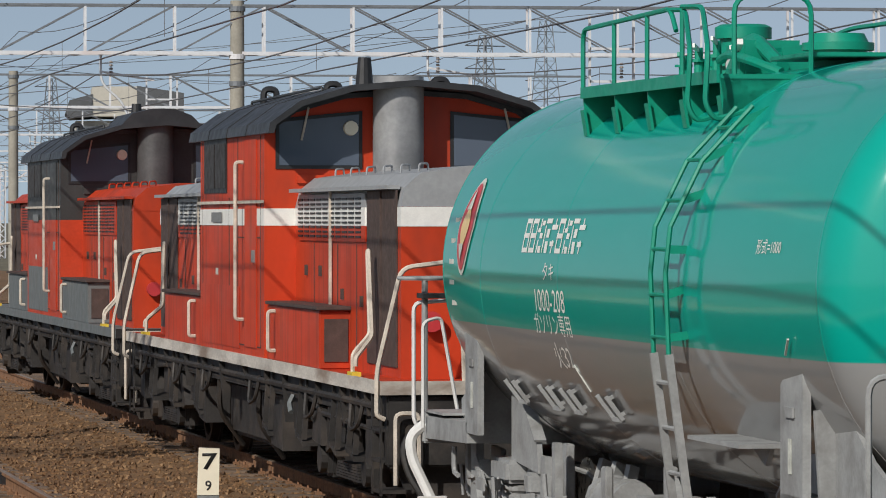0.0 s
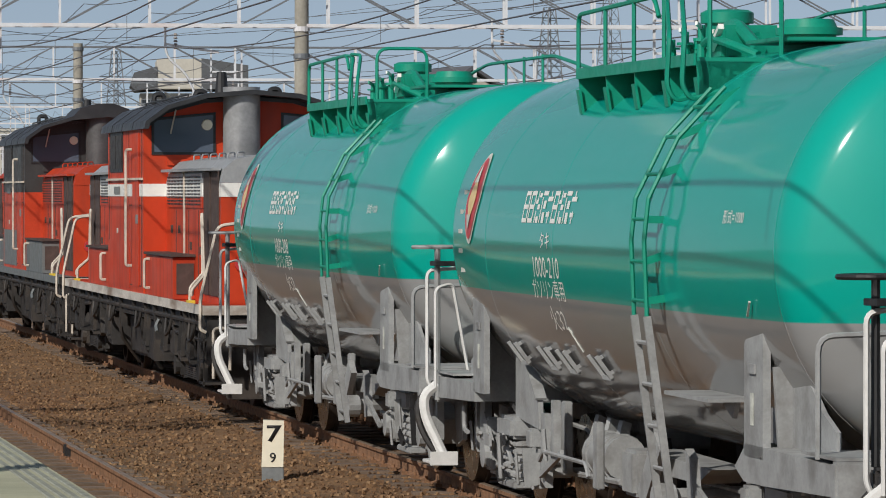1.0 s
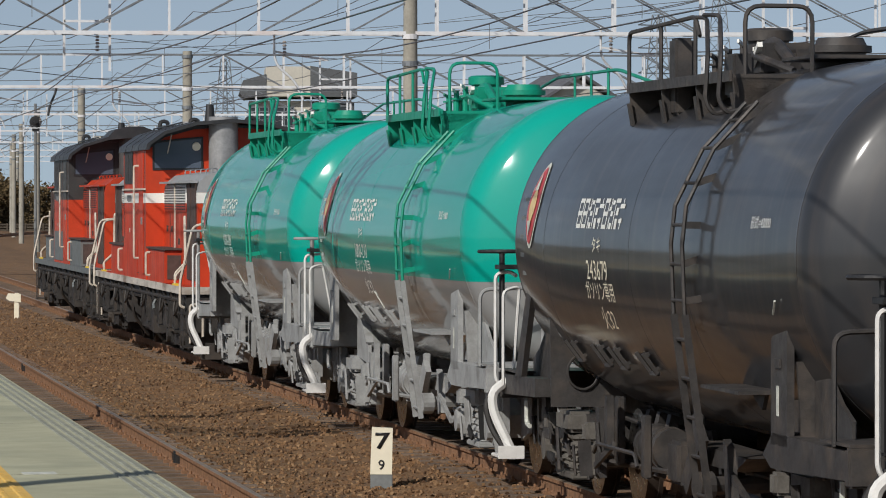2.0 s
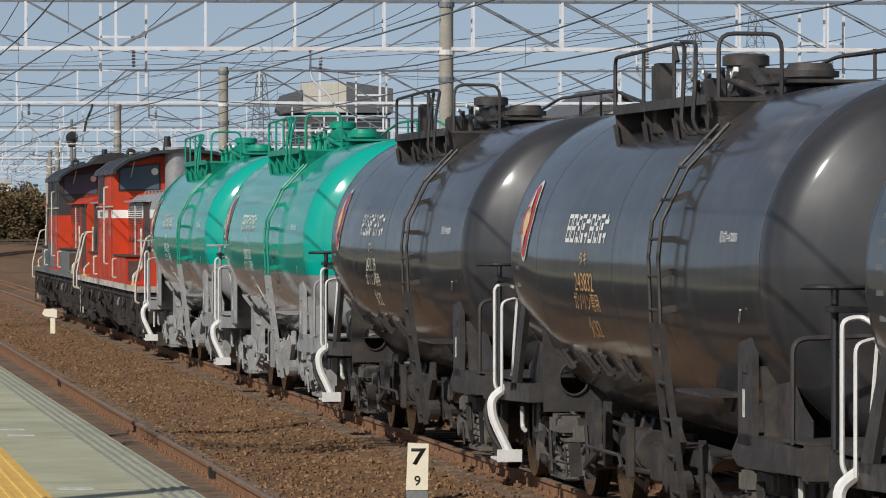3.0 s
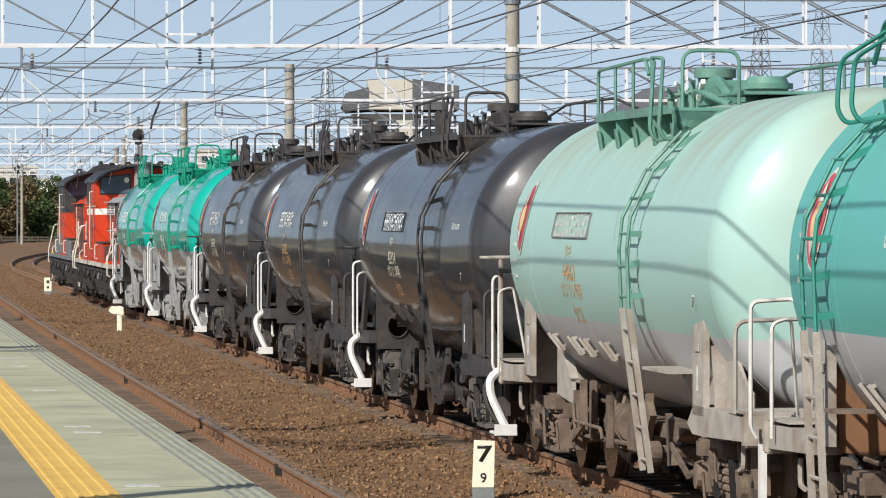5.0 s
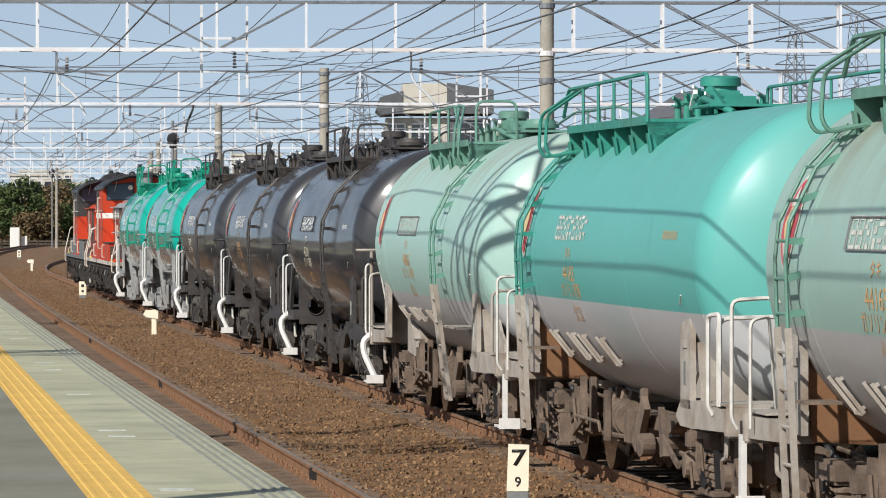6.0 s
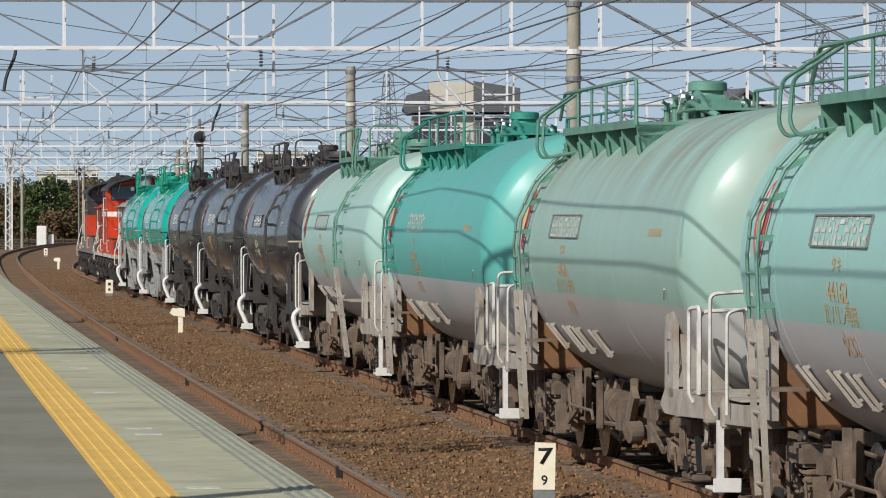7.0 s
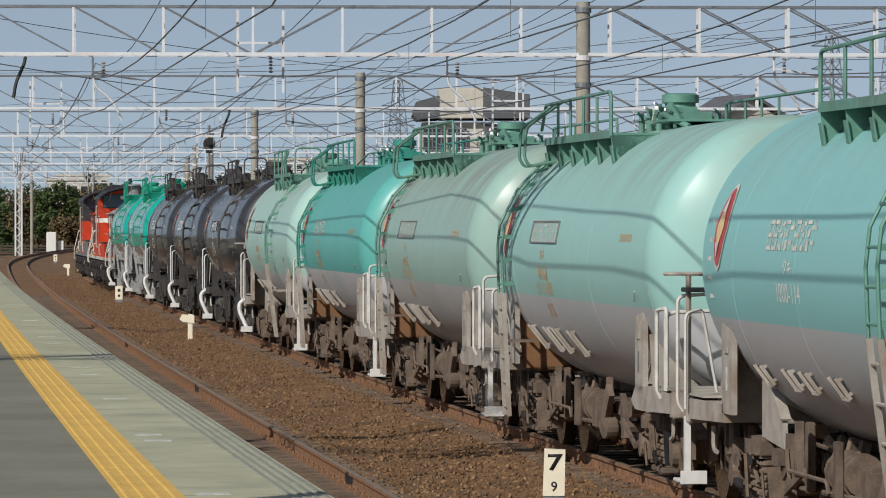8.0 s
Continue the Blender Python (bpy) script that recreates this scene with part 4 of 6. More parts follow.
    part("valve_lever", bar(B(), (-0.32, 0.55, TOP_Z + 0.05), (-0.36, 0.1, TOP_Z + 0.2), 0.04), "white_paint", car)
    part("valve_pipe", tube(B(), arc([(-0.15, my - 0.4, TOP_Z + 0.18), (-0.15, 0.5, TOP_Z + 0.24), (-0.15, -0.2, TOP_Z + 0.02)], 0.15), 0.05, 8), fitting, car)
    part("safety_valve", spin(B(), [(TOP_Z - 0.05, 0.19), (TOP_Z + 0.10, 0.19), (TOP_Z + 0.10, 0.235), (TOP_Z + 0.15, 0.235), (TOP_Z + 0.15, 0.20), (TOP_Z + 0.21, 0.17)], 20, "z", (0, 1.6 if kind == "C" else -1.0, 0)), fitting, car, smooth=True)
    if kind == "B":
        part("tool_box", box(B(), -0.95, -0.80, ly + 2.75, ly + 3.0, 3.28, 3.88, 0.02), fitting, car)
        part("tool_box", box(B(), -0.90, -0.74, ly + 0.95, ly + 1.25, 3.38, 3.70, 0.02), fitting, car)
    # ladder over the curve, then straight down
    ro = R_MID + 0.10
    foot = -R_MID + (0.1 if kind != "C" else -0.02)
    bend_pts = [(-0.98, 3.32), (-1.30, 2.98), (-1.50, 2.58), (-1.53, 2.30), (-ro + 0.01, 1.8)]
    for d in (-0.19, 0.19):
        part("ladder_rail", tube(B(), [(x, ly + d, z) for x, z in bend_pts], 0.016), fitting, car)
        part("lower_ladder_rail", bar(B(), (-ro + 0.01, ly + d, 1.8), (foot, ly + d, 0.40), 0.03, 0.05), chassis, car)
    for (x, z), (nx, nz) in zip(((-1.10, 3.19), (-1.29, 2.99), (-1.42, 2.74), (-1.515, 2.44), (-1.53, 2.16), (-1.52, 1.9)), ((-0.62, 0.78), (-0.78, 0.62), (-0.9, 0.42), (-0.98, 0.17), (-1, 0), (-0.98, -0.2))):
        part("rung", tube(B(), [(x, ly - 0.19, z), (x, ly + 0.19, z)], 0.013), fitting, car)
        part("ladder_bracket", bar(B(), (x, ly - 0.19, z), (nx * R_MID * 0.99, ly - 0.19, Z_MID + nz * R_MID * 0.99), 0.012, 0.05), fitting, car)
    for k in range(5):
        z = 1.62 - 0.28 * k
        x = -ro + 0.01 + (foot + ro - 0.01) * (1.8 - z) / 1.4
        part("rung", tube(B(), [(x, ly - 0.19, z), (x, ly + 0.19, z)], 0.016), chassis, car)
    if kind == "C":
        part("step_plate", box(B(), -R_MID - 0.04, -1.18, ly - 0.56, ly - 0.22, 1.25, 1.275), "bogie_brown", car)
    else:
        part("step_plate", box(B(), -R_MID + 0.0, -1.0, ly - 1.5, ly - 0.3, 1.29, 1.315), chassis, car)
        part("step_bracket", prism(B(), [(ly - 1.45, 1.29), (ly - 1.0, 1.29), (ly - 1.35, 1.18)], -1.22, -1.19, "x"), chassis, car)
    # end structure
    for e in (1, -1):
        def span(a, b):
            return (min(e * a, e * b), max(e * a, e * b))
        yk = 4.4 if kind == "C" and e == 1 else 4.5
        low = 0.93 if kind == "C" and e == 1 else 0.90
        bulk = [(-1.20, low), (-1.24, 1.55)]
        for k in range(13):
            x = -1.20 + 0.2 * k
            bulk.append((x, tank_lift(yk) - math.sqrt(max(0.05, tank_radius(yk) ** 2 - x * x)) + 0.03))
        bulk += [(1.24, 1.55), (1.20, low)]
        if not (kind == "B" and e == 1):
            part("bulkhead", prism(B(), bulk, *span(4.36 if kind == "C" and e == 1 else 4.72, 4.40 if kind == "C" and e == 1 else 4.76)), "brown_plate" if kind == "C" and e == 1 else chassis, car)
        pl = part("saddle_plate", prism(B(), ([(5.40, 0.98), (5.72, 0.98), (4.98, 1.96), (4.74, 1.96)] if kind == "B" and e == 1 else [(e * 4.26, 0.98), (e * 4.72, 0.98), (e * 4.72, 1.95), (e * 4.62, 1.93), (e * 4.26, 1.68)])[::-e], -1.30, -1.25, "x"), chassis, car)
        part("saddle_plate", prism(B(), [(e * 4.26, 0.98), (e * 4.72, 0.98), (e * 4.72, 1.95), (e * 4.62, 1.93), (e * 4.26, 1.68)][::-e], 1.25, 1.30, "x"), chassis, car)
        if not (kind == "B" and e == 1):
            part("label_strip", box(B(), -1.307, -1.302, *span(4.44, 4.50), 1.18, 1.38), "worn_white" if kind != "C" else "loco_grey", pl)
            part("label_clip", box(B(), -1.315, -1.302, *span(4.40, 4.56), 1.50, 1.56), chassis, pl)
        # web under the belly, inboard of the saddle
        rusty, holed = kind == "C" and e == 1, kind == "B" and e == 1
        if holed:
            # cross plate with a round lightening hole, facing along the line
            outer = [(-1.26, 0.84), (-0.60, 0.84)] + [(x, Z_MID - math.sqrt(R_MID ** 2 - x * x) + 0.03) for x in (-0.60, -0.75, -0.9, -1.05, -1.18)] + [(-1.27, 1.62)]
            hole = [(-0.985 + 0.135 * math.cos(k * math.pi / 9), 1.14 + 0.15 * math.sin(k * math.pi / 9)) for k in range(18)]
            bm = B()
            for loop in (outer, hole):
                vs = [bm.verts.new((x, 4.10, z)) for x, z in loop]
                for p, q in zip(vs, vs[1:] + vs[:1]):
                    bm.edges.new((p, q))
            bmesh.ops.triangle_fill(bm, edges=bm.edges[:], use_beauty=True)
            bmesh.ops.solidify(bm, geom=bm.faces[:], thickness=0.03)
            web = part("web_plate", bm, chassis, car)
            part("web_ring", tube(B(), [(x, 4.085, z) for x, z in hole + hole[:1]], 0.012), chassis, web)
        elif not rusty:
            web = part("web_plate", prism(B(), [(e * 4.24, 0.80), (e * 4.24, 1.58), (e * 3.9, 1.36), (e * 3.35, 1.0), (e * 3.3, 0.74)][::e], -1.04, -1.0, "x"), chassis, car)
            part("web_flange", bar(B(), (-1.02, e * 4.26, 1.58), (-1.02, e * 3.32, 0.98), 0.09, 0.02), chassis, web)
        if kind != "C":
            # gusset from the saddle out along the tank's end
            part("end_gusset", prism(B(), [(e * 4.77, 1.02), (e * 5.75, 1.02), (e * 5.75, 1.20), (e * 5.45, 1.30), (e * 5.05, 1.52), (e * 4.77, 1.76)][::-e], -1.12, -1.09, "x"), chassis, car)
        # black plate added to darken the open gap; rigging between bogie and middle
        part("brake_rigging", prism(B(), [(e * 1.7, 0.40), (e * 3.2, 0.34), (e * 3.2, 0.70), (e * 1.9, 0.74)][::e], -0.34, -0.30, "x"), "black", car)
        for k in range(3 if e == 1 else 0):
            y = e * (2.0 + 0.42 * k)
            part("rigging_hanger", bar(B(), (-0.75, y, 0.36 + 0.06 * k), (-0.62, y + 0.06, 0.86), 0.05, 0.09), below, car)
        part("rigging_rod", tube(B(), [(-0.80, e * 1.4, 0.44), (-0.80, e * 3.3, 0.40)], 0.025), below, car)
        part("sand_guard", prism(B(), [(e * 5.62, 0.34), (e * 5.95, 0.42), (e * 5.95, 0.82), (e * 5.55, 0.80)][::-e], -0.84, -0.80, "x"), below, car)
        for s in (-1, 1):
            part("sole_bar", prism(B(), ([(4.66, 0.90), (4.66, 1.06), (6.33, 1.04), (6.33, 0.86)] if e == 1 else [(-4.25, 0.82), (-4.02, 0.90), (-4.30, 1.06), (-6.33, 1.04), (-6.33, 0.86), (-4.7, 0.82)][::-1]), min(s * 1.12, s * 1.30), max(s * 1.12, s * 1.30), "x"), chassis, car)
        part("centre_sill", box(B(), -0.24, 0.24, *span(3.3, 6.35), 0.70, 1.05, 0.02), chassis, car)
        part("end_sill", box(B(), -1.32, 1.32, *span(6.33, 6.45), 0.82, 1.07, 0.015), chassis, car)
        part("end_deck", box(B(), -1.30, 1.30, *span(5.62, 6.40), 1.072, 1.09), chassis, car)
        # knuckle coupler
        bm = tube(B(), [(0, e * 6.1, 0.88), (0, e * 6.5, 0.88)], 0.09, 8)
        box(bm, -0.16, 0.14, *span(6.46, 6.78), 0.72, 1.02, 0.03)
        part("coupler", bm, "soot", car)
        part("air_hose", tube(B(), arc([(-0.45, e * 6.15, 0.8), (-0.48, e * 6.4, 0.75), (-0.25, e * 6.6, 0.4), (-0.1, e * 6.75, 0.5)], 0.15), 0.03), "black", car)
        # grab rails and step stand at one corner of each end
        s = -e
        so = set_out if e == 1 else 0.2
        back = 0.38 if kind == "C" else 0.0
        xr = 1.24 if kind == "B" else 1.05
        part("corner_handrail", tube(B(), arc([(s * 1.32, e * (6.22 + so), 0.92), (s * 1.37, e * (6.22 + so), 1.0), (s * 1.37, e * (6.22 + so), 1.95), (s * xr, e * (6.22 + so), 1.97), (s * (xr - 0.05), e * (6.15 + so), 1.93)], 0.07), 0.017), rail, car)
        part("corner_handrail", tube(B(), arc([(s * 1.34, e * (5.98 + so - back), 0.95), (s * 1.34, e * (5.98 + so - back), 1.80), (s * 1.18, e * (6.04 + so - back), 1.84), (s * (xr - 0.02), e * (6.12 + so), 1.09)], 0.06), 0.015), rail, car)
        if kind == "C" and e == -1:
            part("corner_handrail", tube(B(), arc([(-1.30, -5.75, 0.98), (-1.34, -5.75, 1.05), (-1.34, -5.75, 1.80), (-1.30, -6.05, 1.82), (-1.30, -6.05, 1.06)], 0.06), 0.02), rail, car)
        part("inner_handrail", tube(B(), arc([(s * -1.30, e * 6.0, 1.06), (s * -1.30, e * 6.0, 1.78), (s * -0.7, e * 6.0, 1.80), (s * -0.7, e * 6.0, 1.09)], 0.1), 0.018), chassis if kind != "C" else rail, car)
        part("strut", prism(B(), [(e * 6.10, 1.09), (e * (5.98 + so - back), 1.09), (e * 5.30, 2.16), (e * 5.44, 2.22)][::-e], min(s * 0.80, s * 0.92), max(s * 0.80, s * 0.92), "x"), chassis, car)
        if kind != "C" and not straight:
            bm = B()
            tube(bm, arc([(s * 1.28, e * (6.12 + so), 0.98), (s * 1.42, e * (6.12 + so), 0.88), (s * 1.41, e * (6.10 + so), 0.70), (s * 1.25, e * (6.02 + so), 0.34)], 0.12), 0.045, 8)
            step = part("corner_step", bm, "rail_white", car, "white bent steel corner step")
            part("step_back", tube(B(), arc([(s * 1.30, e * (6.26 + so), 0.98), (s * 1.47, e * (6.24 + so), 0.80), (s * 1.42, e * (6.2 + so), 0.55), (s * 1.28, e * (6.14 + so), 0.34)], 0.15), 0.028), "under", step)
        else:
            step = part("corner_step", bar(B(), (s * 1.30, e * (6.12 + so), 0.88), (s * 1.30, e * (6.12 + so), 0.30), 0.05, 0.09), "rail_white", car, "white steel corner step")
            part("step_back", bar(B(), (s * 1.26, e * (6.34 + so), 0.98), (s * 1.26, e * (6.34 + so), 0.36), 0.04, 0.05), "brown_plate" if straight else chassis, step)
        part("tread", box(B(), s * 1.27 - 0.12, s * 1.27 + 0.12, *span(5.96 + so, 6.34 + so), 0.29, 0.32, 0.006), "rail_white", step)
        part("tread_plate", box(B(), s * 1.27 - 0.12, s * 1.27 + 0.12, *span(5.94 + so, 5.96 + so), 0.28, 0.40, 0.004), "rail_white", step)
        make_bogie(car, e * 4.35, chassis)
    # red lozenge plate on the shoulder near the front
    yb_, zc = 4.38, 2.57
    layers = []
    for hh, ww, pr in ((0.37, 0.32, 0.008), (0.33, 0.275, 0.014), (0.145, 0.155, 0.020)):
        bm, grid = B(), []
        for k in range(17):
            u = math.sin((k / 8 - 1) * math.pi / 2)
            half_w = ww * max(0.03, math.sqrt(max(0.0, 1 - u * u))) * (1 - 0.25 * abs(u))
            row = [(yb_ + half_w * (q / 4 - 1), zc + hh * u) for q in range(9)]
            grid.append([bm.verts.new((surface(p, z) - pr, p, z)) for p, z in row])
        for k in range(16):
            for q in range(8):
                bm.faces.new((grid[k][q], grid[k][q + 1], grid[k + 1][q + 1], grid[k + 1][q]))
        layers.append(bm)
    badge = part("emblem_plate", layers[1], "badge_red", car, "red lozenge emblem plate")
    part("emblem_border", layers[0], "worn_white", badge)
    part("emblem_centre", layers[2], "badge_gold", badge)
    bm = B()
    bm.faces.new([bm.verts.new((surface(a, b) - 0.027, a, b)) for a, b in ((yb_ + 0.09, zc + 0.13), (yb_ - 0.09, zc + 0.13), (yb_, zc + 0.29))])
    part("emblem_flame", bm, "worn_white", badge)
    bm = B()
    bm.faces.new([bm.verts.new((surface(a, b) - 0.027, a, b)) for a, b in ((yb_ + 0.09, zc - 0.13), (yb_ - 0.09, zc - 0.13), (yb_, zc - 0.27))])
    part("emblem_foot", bm, "worn_white", badge)
    for k in range(5):
        z = 2.62 - 0.16 * k
        y = 4.86
        part("notice_bar", box(B(), surface(y, z) - 0.003, surface(y, z) + 0.01, y - 0.09, y + 0.08, z - 0.018, z + 0.018), "loco_grey" if kind == "B" else "worn_white", car)
    # hand brake at the front corner
    if kind != "C":
        dark = "black" if kind == "B" else chassis
        col = part("brake_column", tube(B(), [(-1.30, 6.36, 1.09), (-1.30, 6.36, 2.16)], 0.026, 8), dark, car)
        wheel_rim = B()
        tube(wheel_rim, [(-1.30 + 0.21 * math.cos(k * math.pi / 12), 6.36 + 0.21 * math.sin(k * math.pi / 12), 2.15) for k in range(25)], 0.018, 6)
        part("brake_wheel", wheel_rim, dark, col, "hand-brake wheel")
        for k in range(4):
            a = k * math.pi / 2 + 0.4
            part("spoke", bar(B(), (-1.30, 6.36, 2.14), (-1.30 + 0.2 * math.cos(a), 6.36 + 0.2 * math.sin(a), 2.15), 0.022), dark, col)
        part("brake_bracket", box(B(), -1.36, -1.06, 6.12, 6.40, 1.99, 2.03, 0.004), "black", col)
        part("brake_stay", bar(B(), (-1.12, 5.9, 2.0), (-0.95, 5.55, 1.7), 0.03, 0.05), dark, col)
    # card holders on the belly
    for yh, w in ((3.4, 0.62), (1.9, 0.95), (0.42, 0.62)):
        z0, z1 = (1.27, 1.43) if kind != "C" else (1.19, 1.45)
        for dy in ((-w / 2 + 0.13, w / 2 - 0.13) if w > 0.8 else (0.0,)):
            hw = 0.13
            bm = B()
            for d in (-hw, hw):
                bar(bm, (surface(yh + dy, z1) - 0.05, yh + dy + d, z1), (surface(yh + dy, z0) - 0.05, yh + dy + d, z0), 0.03)
            bar(bm, (surface(yh + dy, z0) - 0.05, yh + dy - hw, z0), (surface(yh + dy, z0) - 0.05, yh + dy + hw, z0), 0.03)
            for z in (z0 + 0.03, z1 - 0.02):
                bar(bm, (surface(yh + dy, z) - 0.05, yh + dy - hw, z), (surface(yh + dy, z) + 0.02, yh + dy - hw, z + 0.04), 0.025)
            hold = part("card_holder", bm, chassis, car)
            bm = B()
            f = [bm.verts.new(p) for p in ((surface(yh, z1) - 0.035, yh + dy + hw, z1), (surface(yh, z1) - 0.035, yh + dy - hw, z1), (surface(yh, z0) - 0.035, yh + dy - hw, z0), (surface(yh, z0) - 0.035, yh + dy + hw, z0))]
            bm.faces.new(f)
            bmesh.ops.solidify(bm, geom=bm.faces[:], thickness=0.012)
            part("card_plate", bm, chassis, hold)
    if kind == "A" and chassis == "chassis_grey":
        bm = B()
        bar(bm, (surface(0.9, 1.62) - 0.006, 0.98, 1.62), (surface(0.9, 1.44) - 0.006, 0.88, 1.44), 0.006, 0.009)
        bar(bm, (surface(0.9, 1.62) - 0.006, 0.98, 1.62), (surface(0.9, 1.57) - 0.006, 0.92, 1.575), 0.006, 0.009)
        part("chalk_arrow", bm, "worn_white", car)
    part("tank_lug", bar(B(), (surface(-4.6, 1.9) - 0.03, -4.70, 1.95), (surface(-4.6, 1.85) - 0.03, -4.6, 1.86), 0.013), "worn_white", car)
    # outlet and brake gear under the middle
    part("outlet", spin(B(), [(0.58, 0.16), (0.58, 0.2), (0.62, 0.2), (0.62, 0.15), (0.82, 0.15)], 16, "z", (0, -0.6, 0)), below, car)
    part("outlet_pipe", tube(B(), arc([(0, -0.6, 0.62), (0, -0.6, 0.48), (-0.98, -0.9, 0.48)], 0.12), 0.07, 8), below, car)
    part("outlet_cap", tube(B(), [(-0.96, -0.9, 0.48), (-1.08, -0.92, 0.48)], 0.11, 14), below, car)
    part("outlet_guard", prism(B(), [(-0.1, 0.36), (-0.62, 0.80), (-0.42, 0.92), (0.1, 0.46)], -0.98, -0.92, "x"), below, car)
    part("outlet_guard", prism(B(), [(-1.75, 0.42), (-1.6, 0.80), (-1.45, 0.86), (-1.55, 0.40)], -1.0, -0.94, "x"), below, car)
    part("brake_cylinder", tube(B(), [(0.45, 1.0, 0.66), (0.45, 1.7, 0.66)], 0.17, 14), below, car)
    res = part("air_reservoir", tube(B(), [(-0.70, 1.7, 0.60), (-0.70, 2.5, 0.60)], 0.17, 14), below, car, smooth=True)
    for y in (1.85, 2.35):
        part("strap", spin(B(), [(y - 0.03, 0.172), (y - 0.03, 0.185), (y + 0.03, 0.185), (y + 0.03, 0.172)], 14, "y", (-0.70, 0, 0.60)), below, res)
    part("brake_rod", tube(B(), [(0.0, -3.4, 0.55), (0.0, 3.4, 0.58)], 0.022), below, car)
    part("brake_lever", tube(B(), arc([(-1.12, 2.9, 0.52), (-1.12, 2.75, 0.60), (-1.12, 1.2, 0.60), (-1.12, 1.1, 0.5)], 0.05), 0.018), below, car)
    part("lever_hanger", box(B(), -1.10, -1.04, 0.9, 1.05, 0.42, 0.92, 0.01), below, car)
    for y in (-0.1, 2.95):
        part("hanger_plate", box(B(), -0.92, -0.86, y - 0.09, y + 0.09, 0.42, 0.98, 0.01), below, car)
    for s in (-1, 1):
        part("brake_pipe", tube(B(), arc([(s * 0.66, -5.9, 0.80), (s * 0.66, -3.2, 0.74), (s * 0.60, -2.9, 0.56), (s * 0.60, 2.9, 0.56), (s * 0.66, 3.2, 0.74), (s * 0.66, 5.9, 0.80)], 0.15), 0.02), below, car)
        for e in (-1, 1):
            for y, z0, z1, w in ((3.05, 0.30, 0.88, 0.10), (5.55, 0.34, 0.86, 0.14), (5.85, 0.42, 0.84, 0.06), (2.7, 0.5, 1.0, 0.06))[0 if e == 1 else 1:4 if e == 1 else 3]:
                part("guard_plate", prism(B(), [(e * y - w, z0), (e * y + w, z0 + 0.05), (e * y + w * 0.8, z1), (e * y - w * 0.6, z1)], min(s * 1.0, s * 1.06), max(s * 1.0, s * 1.06), "x"), below, car)
            part("brake_beam", tube(B(), [(s * 0.2, e * 3.0, 0.42), (s * 1.08, e * 3.02, 0.42)], 0.035, 8), below, car)
            part("brake_link", bar(B(), (s * 1.09, e * 3.0, 0.40), (s * 1.09, e * 2.2, 0.62), 0.03, 0.05), below, car)
            part("hose_cock", tube(B(), arc([(s * 1.18, e * 5.75, 0.82), (s * 1.18, e * 5.75, 0.62), (s * 1.18, e * 5.6, 0.6)], 0.06), 0.022), "worn_white" if kind == "B" else chassis, car)
    # small rods, cocks and pipes hung round the bogies
    pick = random.Random(7)
    for e in (-1, 1):
        for k in range(16):
            y, z = e * pick.uniform(2.6 if e == 1 else 3.7, 6.0), pick.uniform(0.34, 0.84)
            ang_k, ln = pick.choice((0.0, 0.1, 1.2, 1.57, 1.57, 2.4)), pick.uniform(0.14, 0.42)
            x = -pick.uniform(1.07, 1.17)
            p0, p1 = (x, y, z), (x + 0.02, y + math.cos(ang_k) * ln, max(0.26, z - math.sin(ang_k) * ln))
            if k % 3:
                part("brake_rod", tube(B(), [p0, p1], pick.uniform(0.011, 0.02)), below, car)
            else:
                part("fitting_plate", bar(B(), p0, p1, 0.02, pick.uniform(0.06, 0.13)), below if k % 2 else "black", car)
    part("valve_chest", box(B(), -0.95, -0.62, 0.35, 0.75, 0.40, 0.74, 0.03), below, car)
    part("drip_tray", prism(B(), [(-1.6, 0.72), (-1.2, 0.60), (0.2, 0.60), (0.5, 0.74)], -0.85, -0.55, "x"), below, car)
    # writing
    if board:
        bm = B()
        for z in (2.39, 2.62):
            bar(bm, (surface(1.6, z) - 0.012, 0.27, z), (surface(1.6, z) - 0.012, 2.25, z), 0.012, 0.012)
        for y in (0.27, 2.25):
            bar(bm, (surface(1.6, 2.39) - 0.012, y, 2.39), (surface(1.6, 2.62) - 0.012, y, 2.62), 0.03, 0.012)
        part("name_board", bm, board, car)
    bars(car, 1.25, 2.51, 1.90, 0.24, 9, mark_material)
    for text, y, z, h, sp in lines:
        write(car, text, y, z, h, sp, "white_paint" if text.startswith("形式") else letter_material)
    if kind == "C":
        bars(car, -4.2, 2.46, 0.62, 0.07, 8, "orange_letter", "type_mark")
    return car


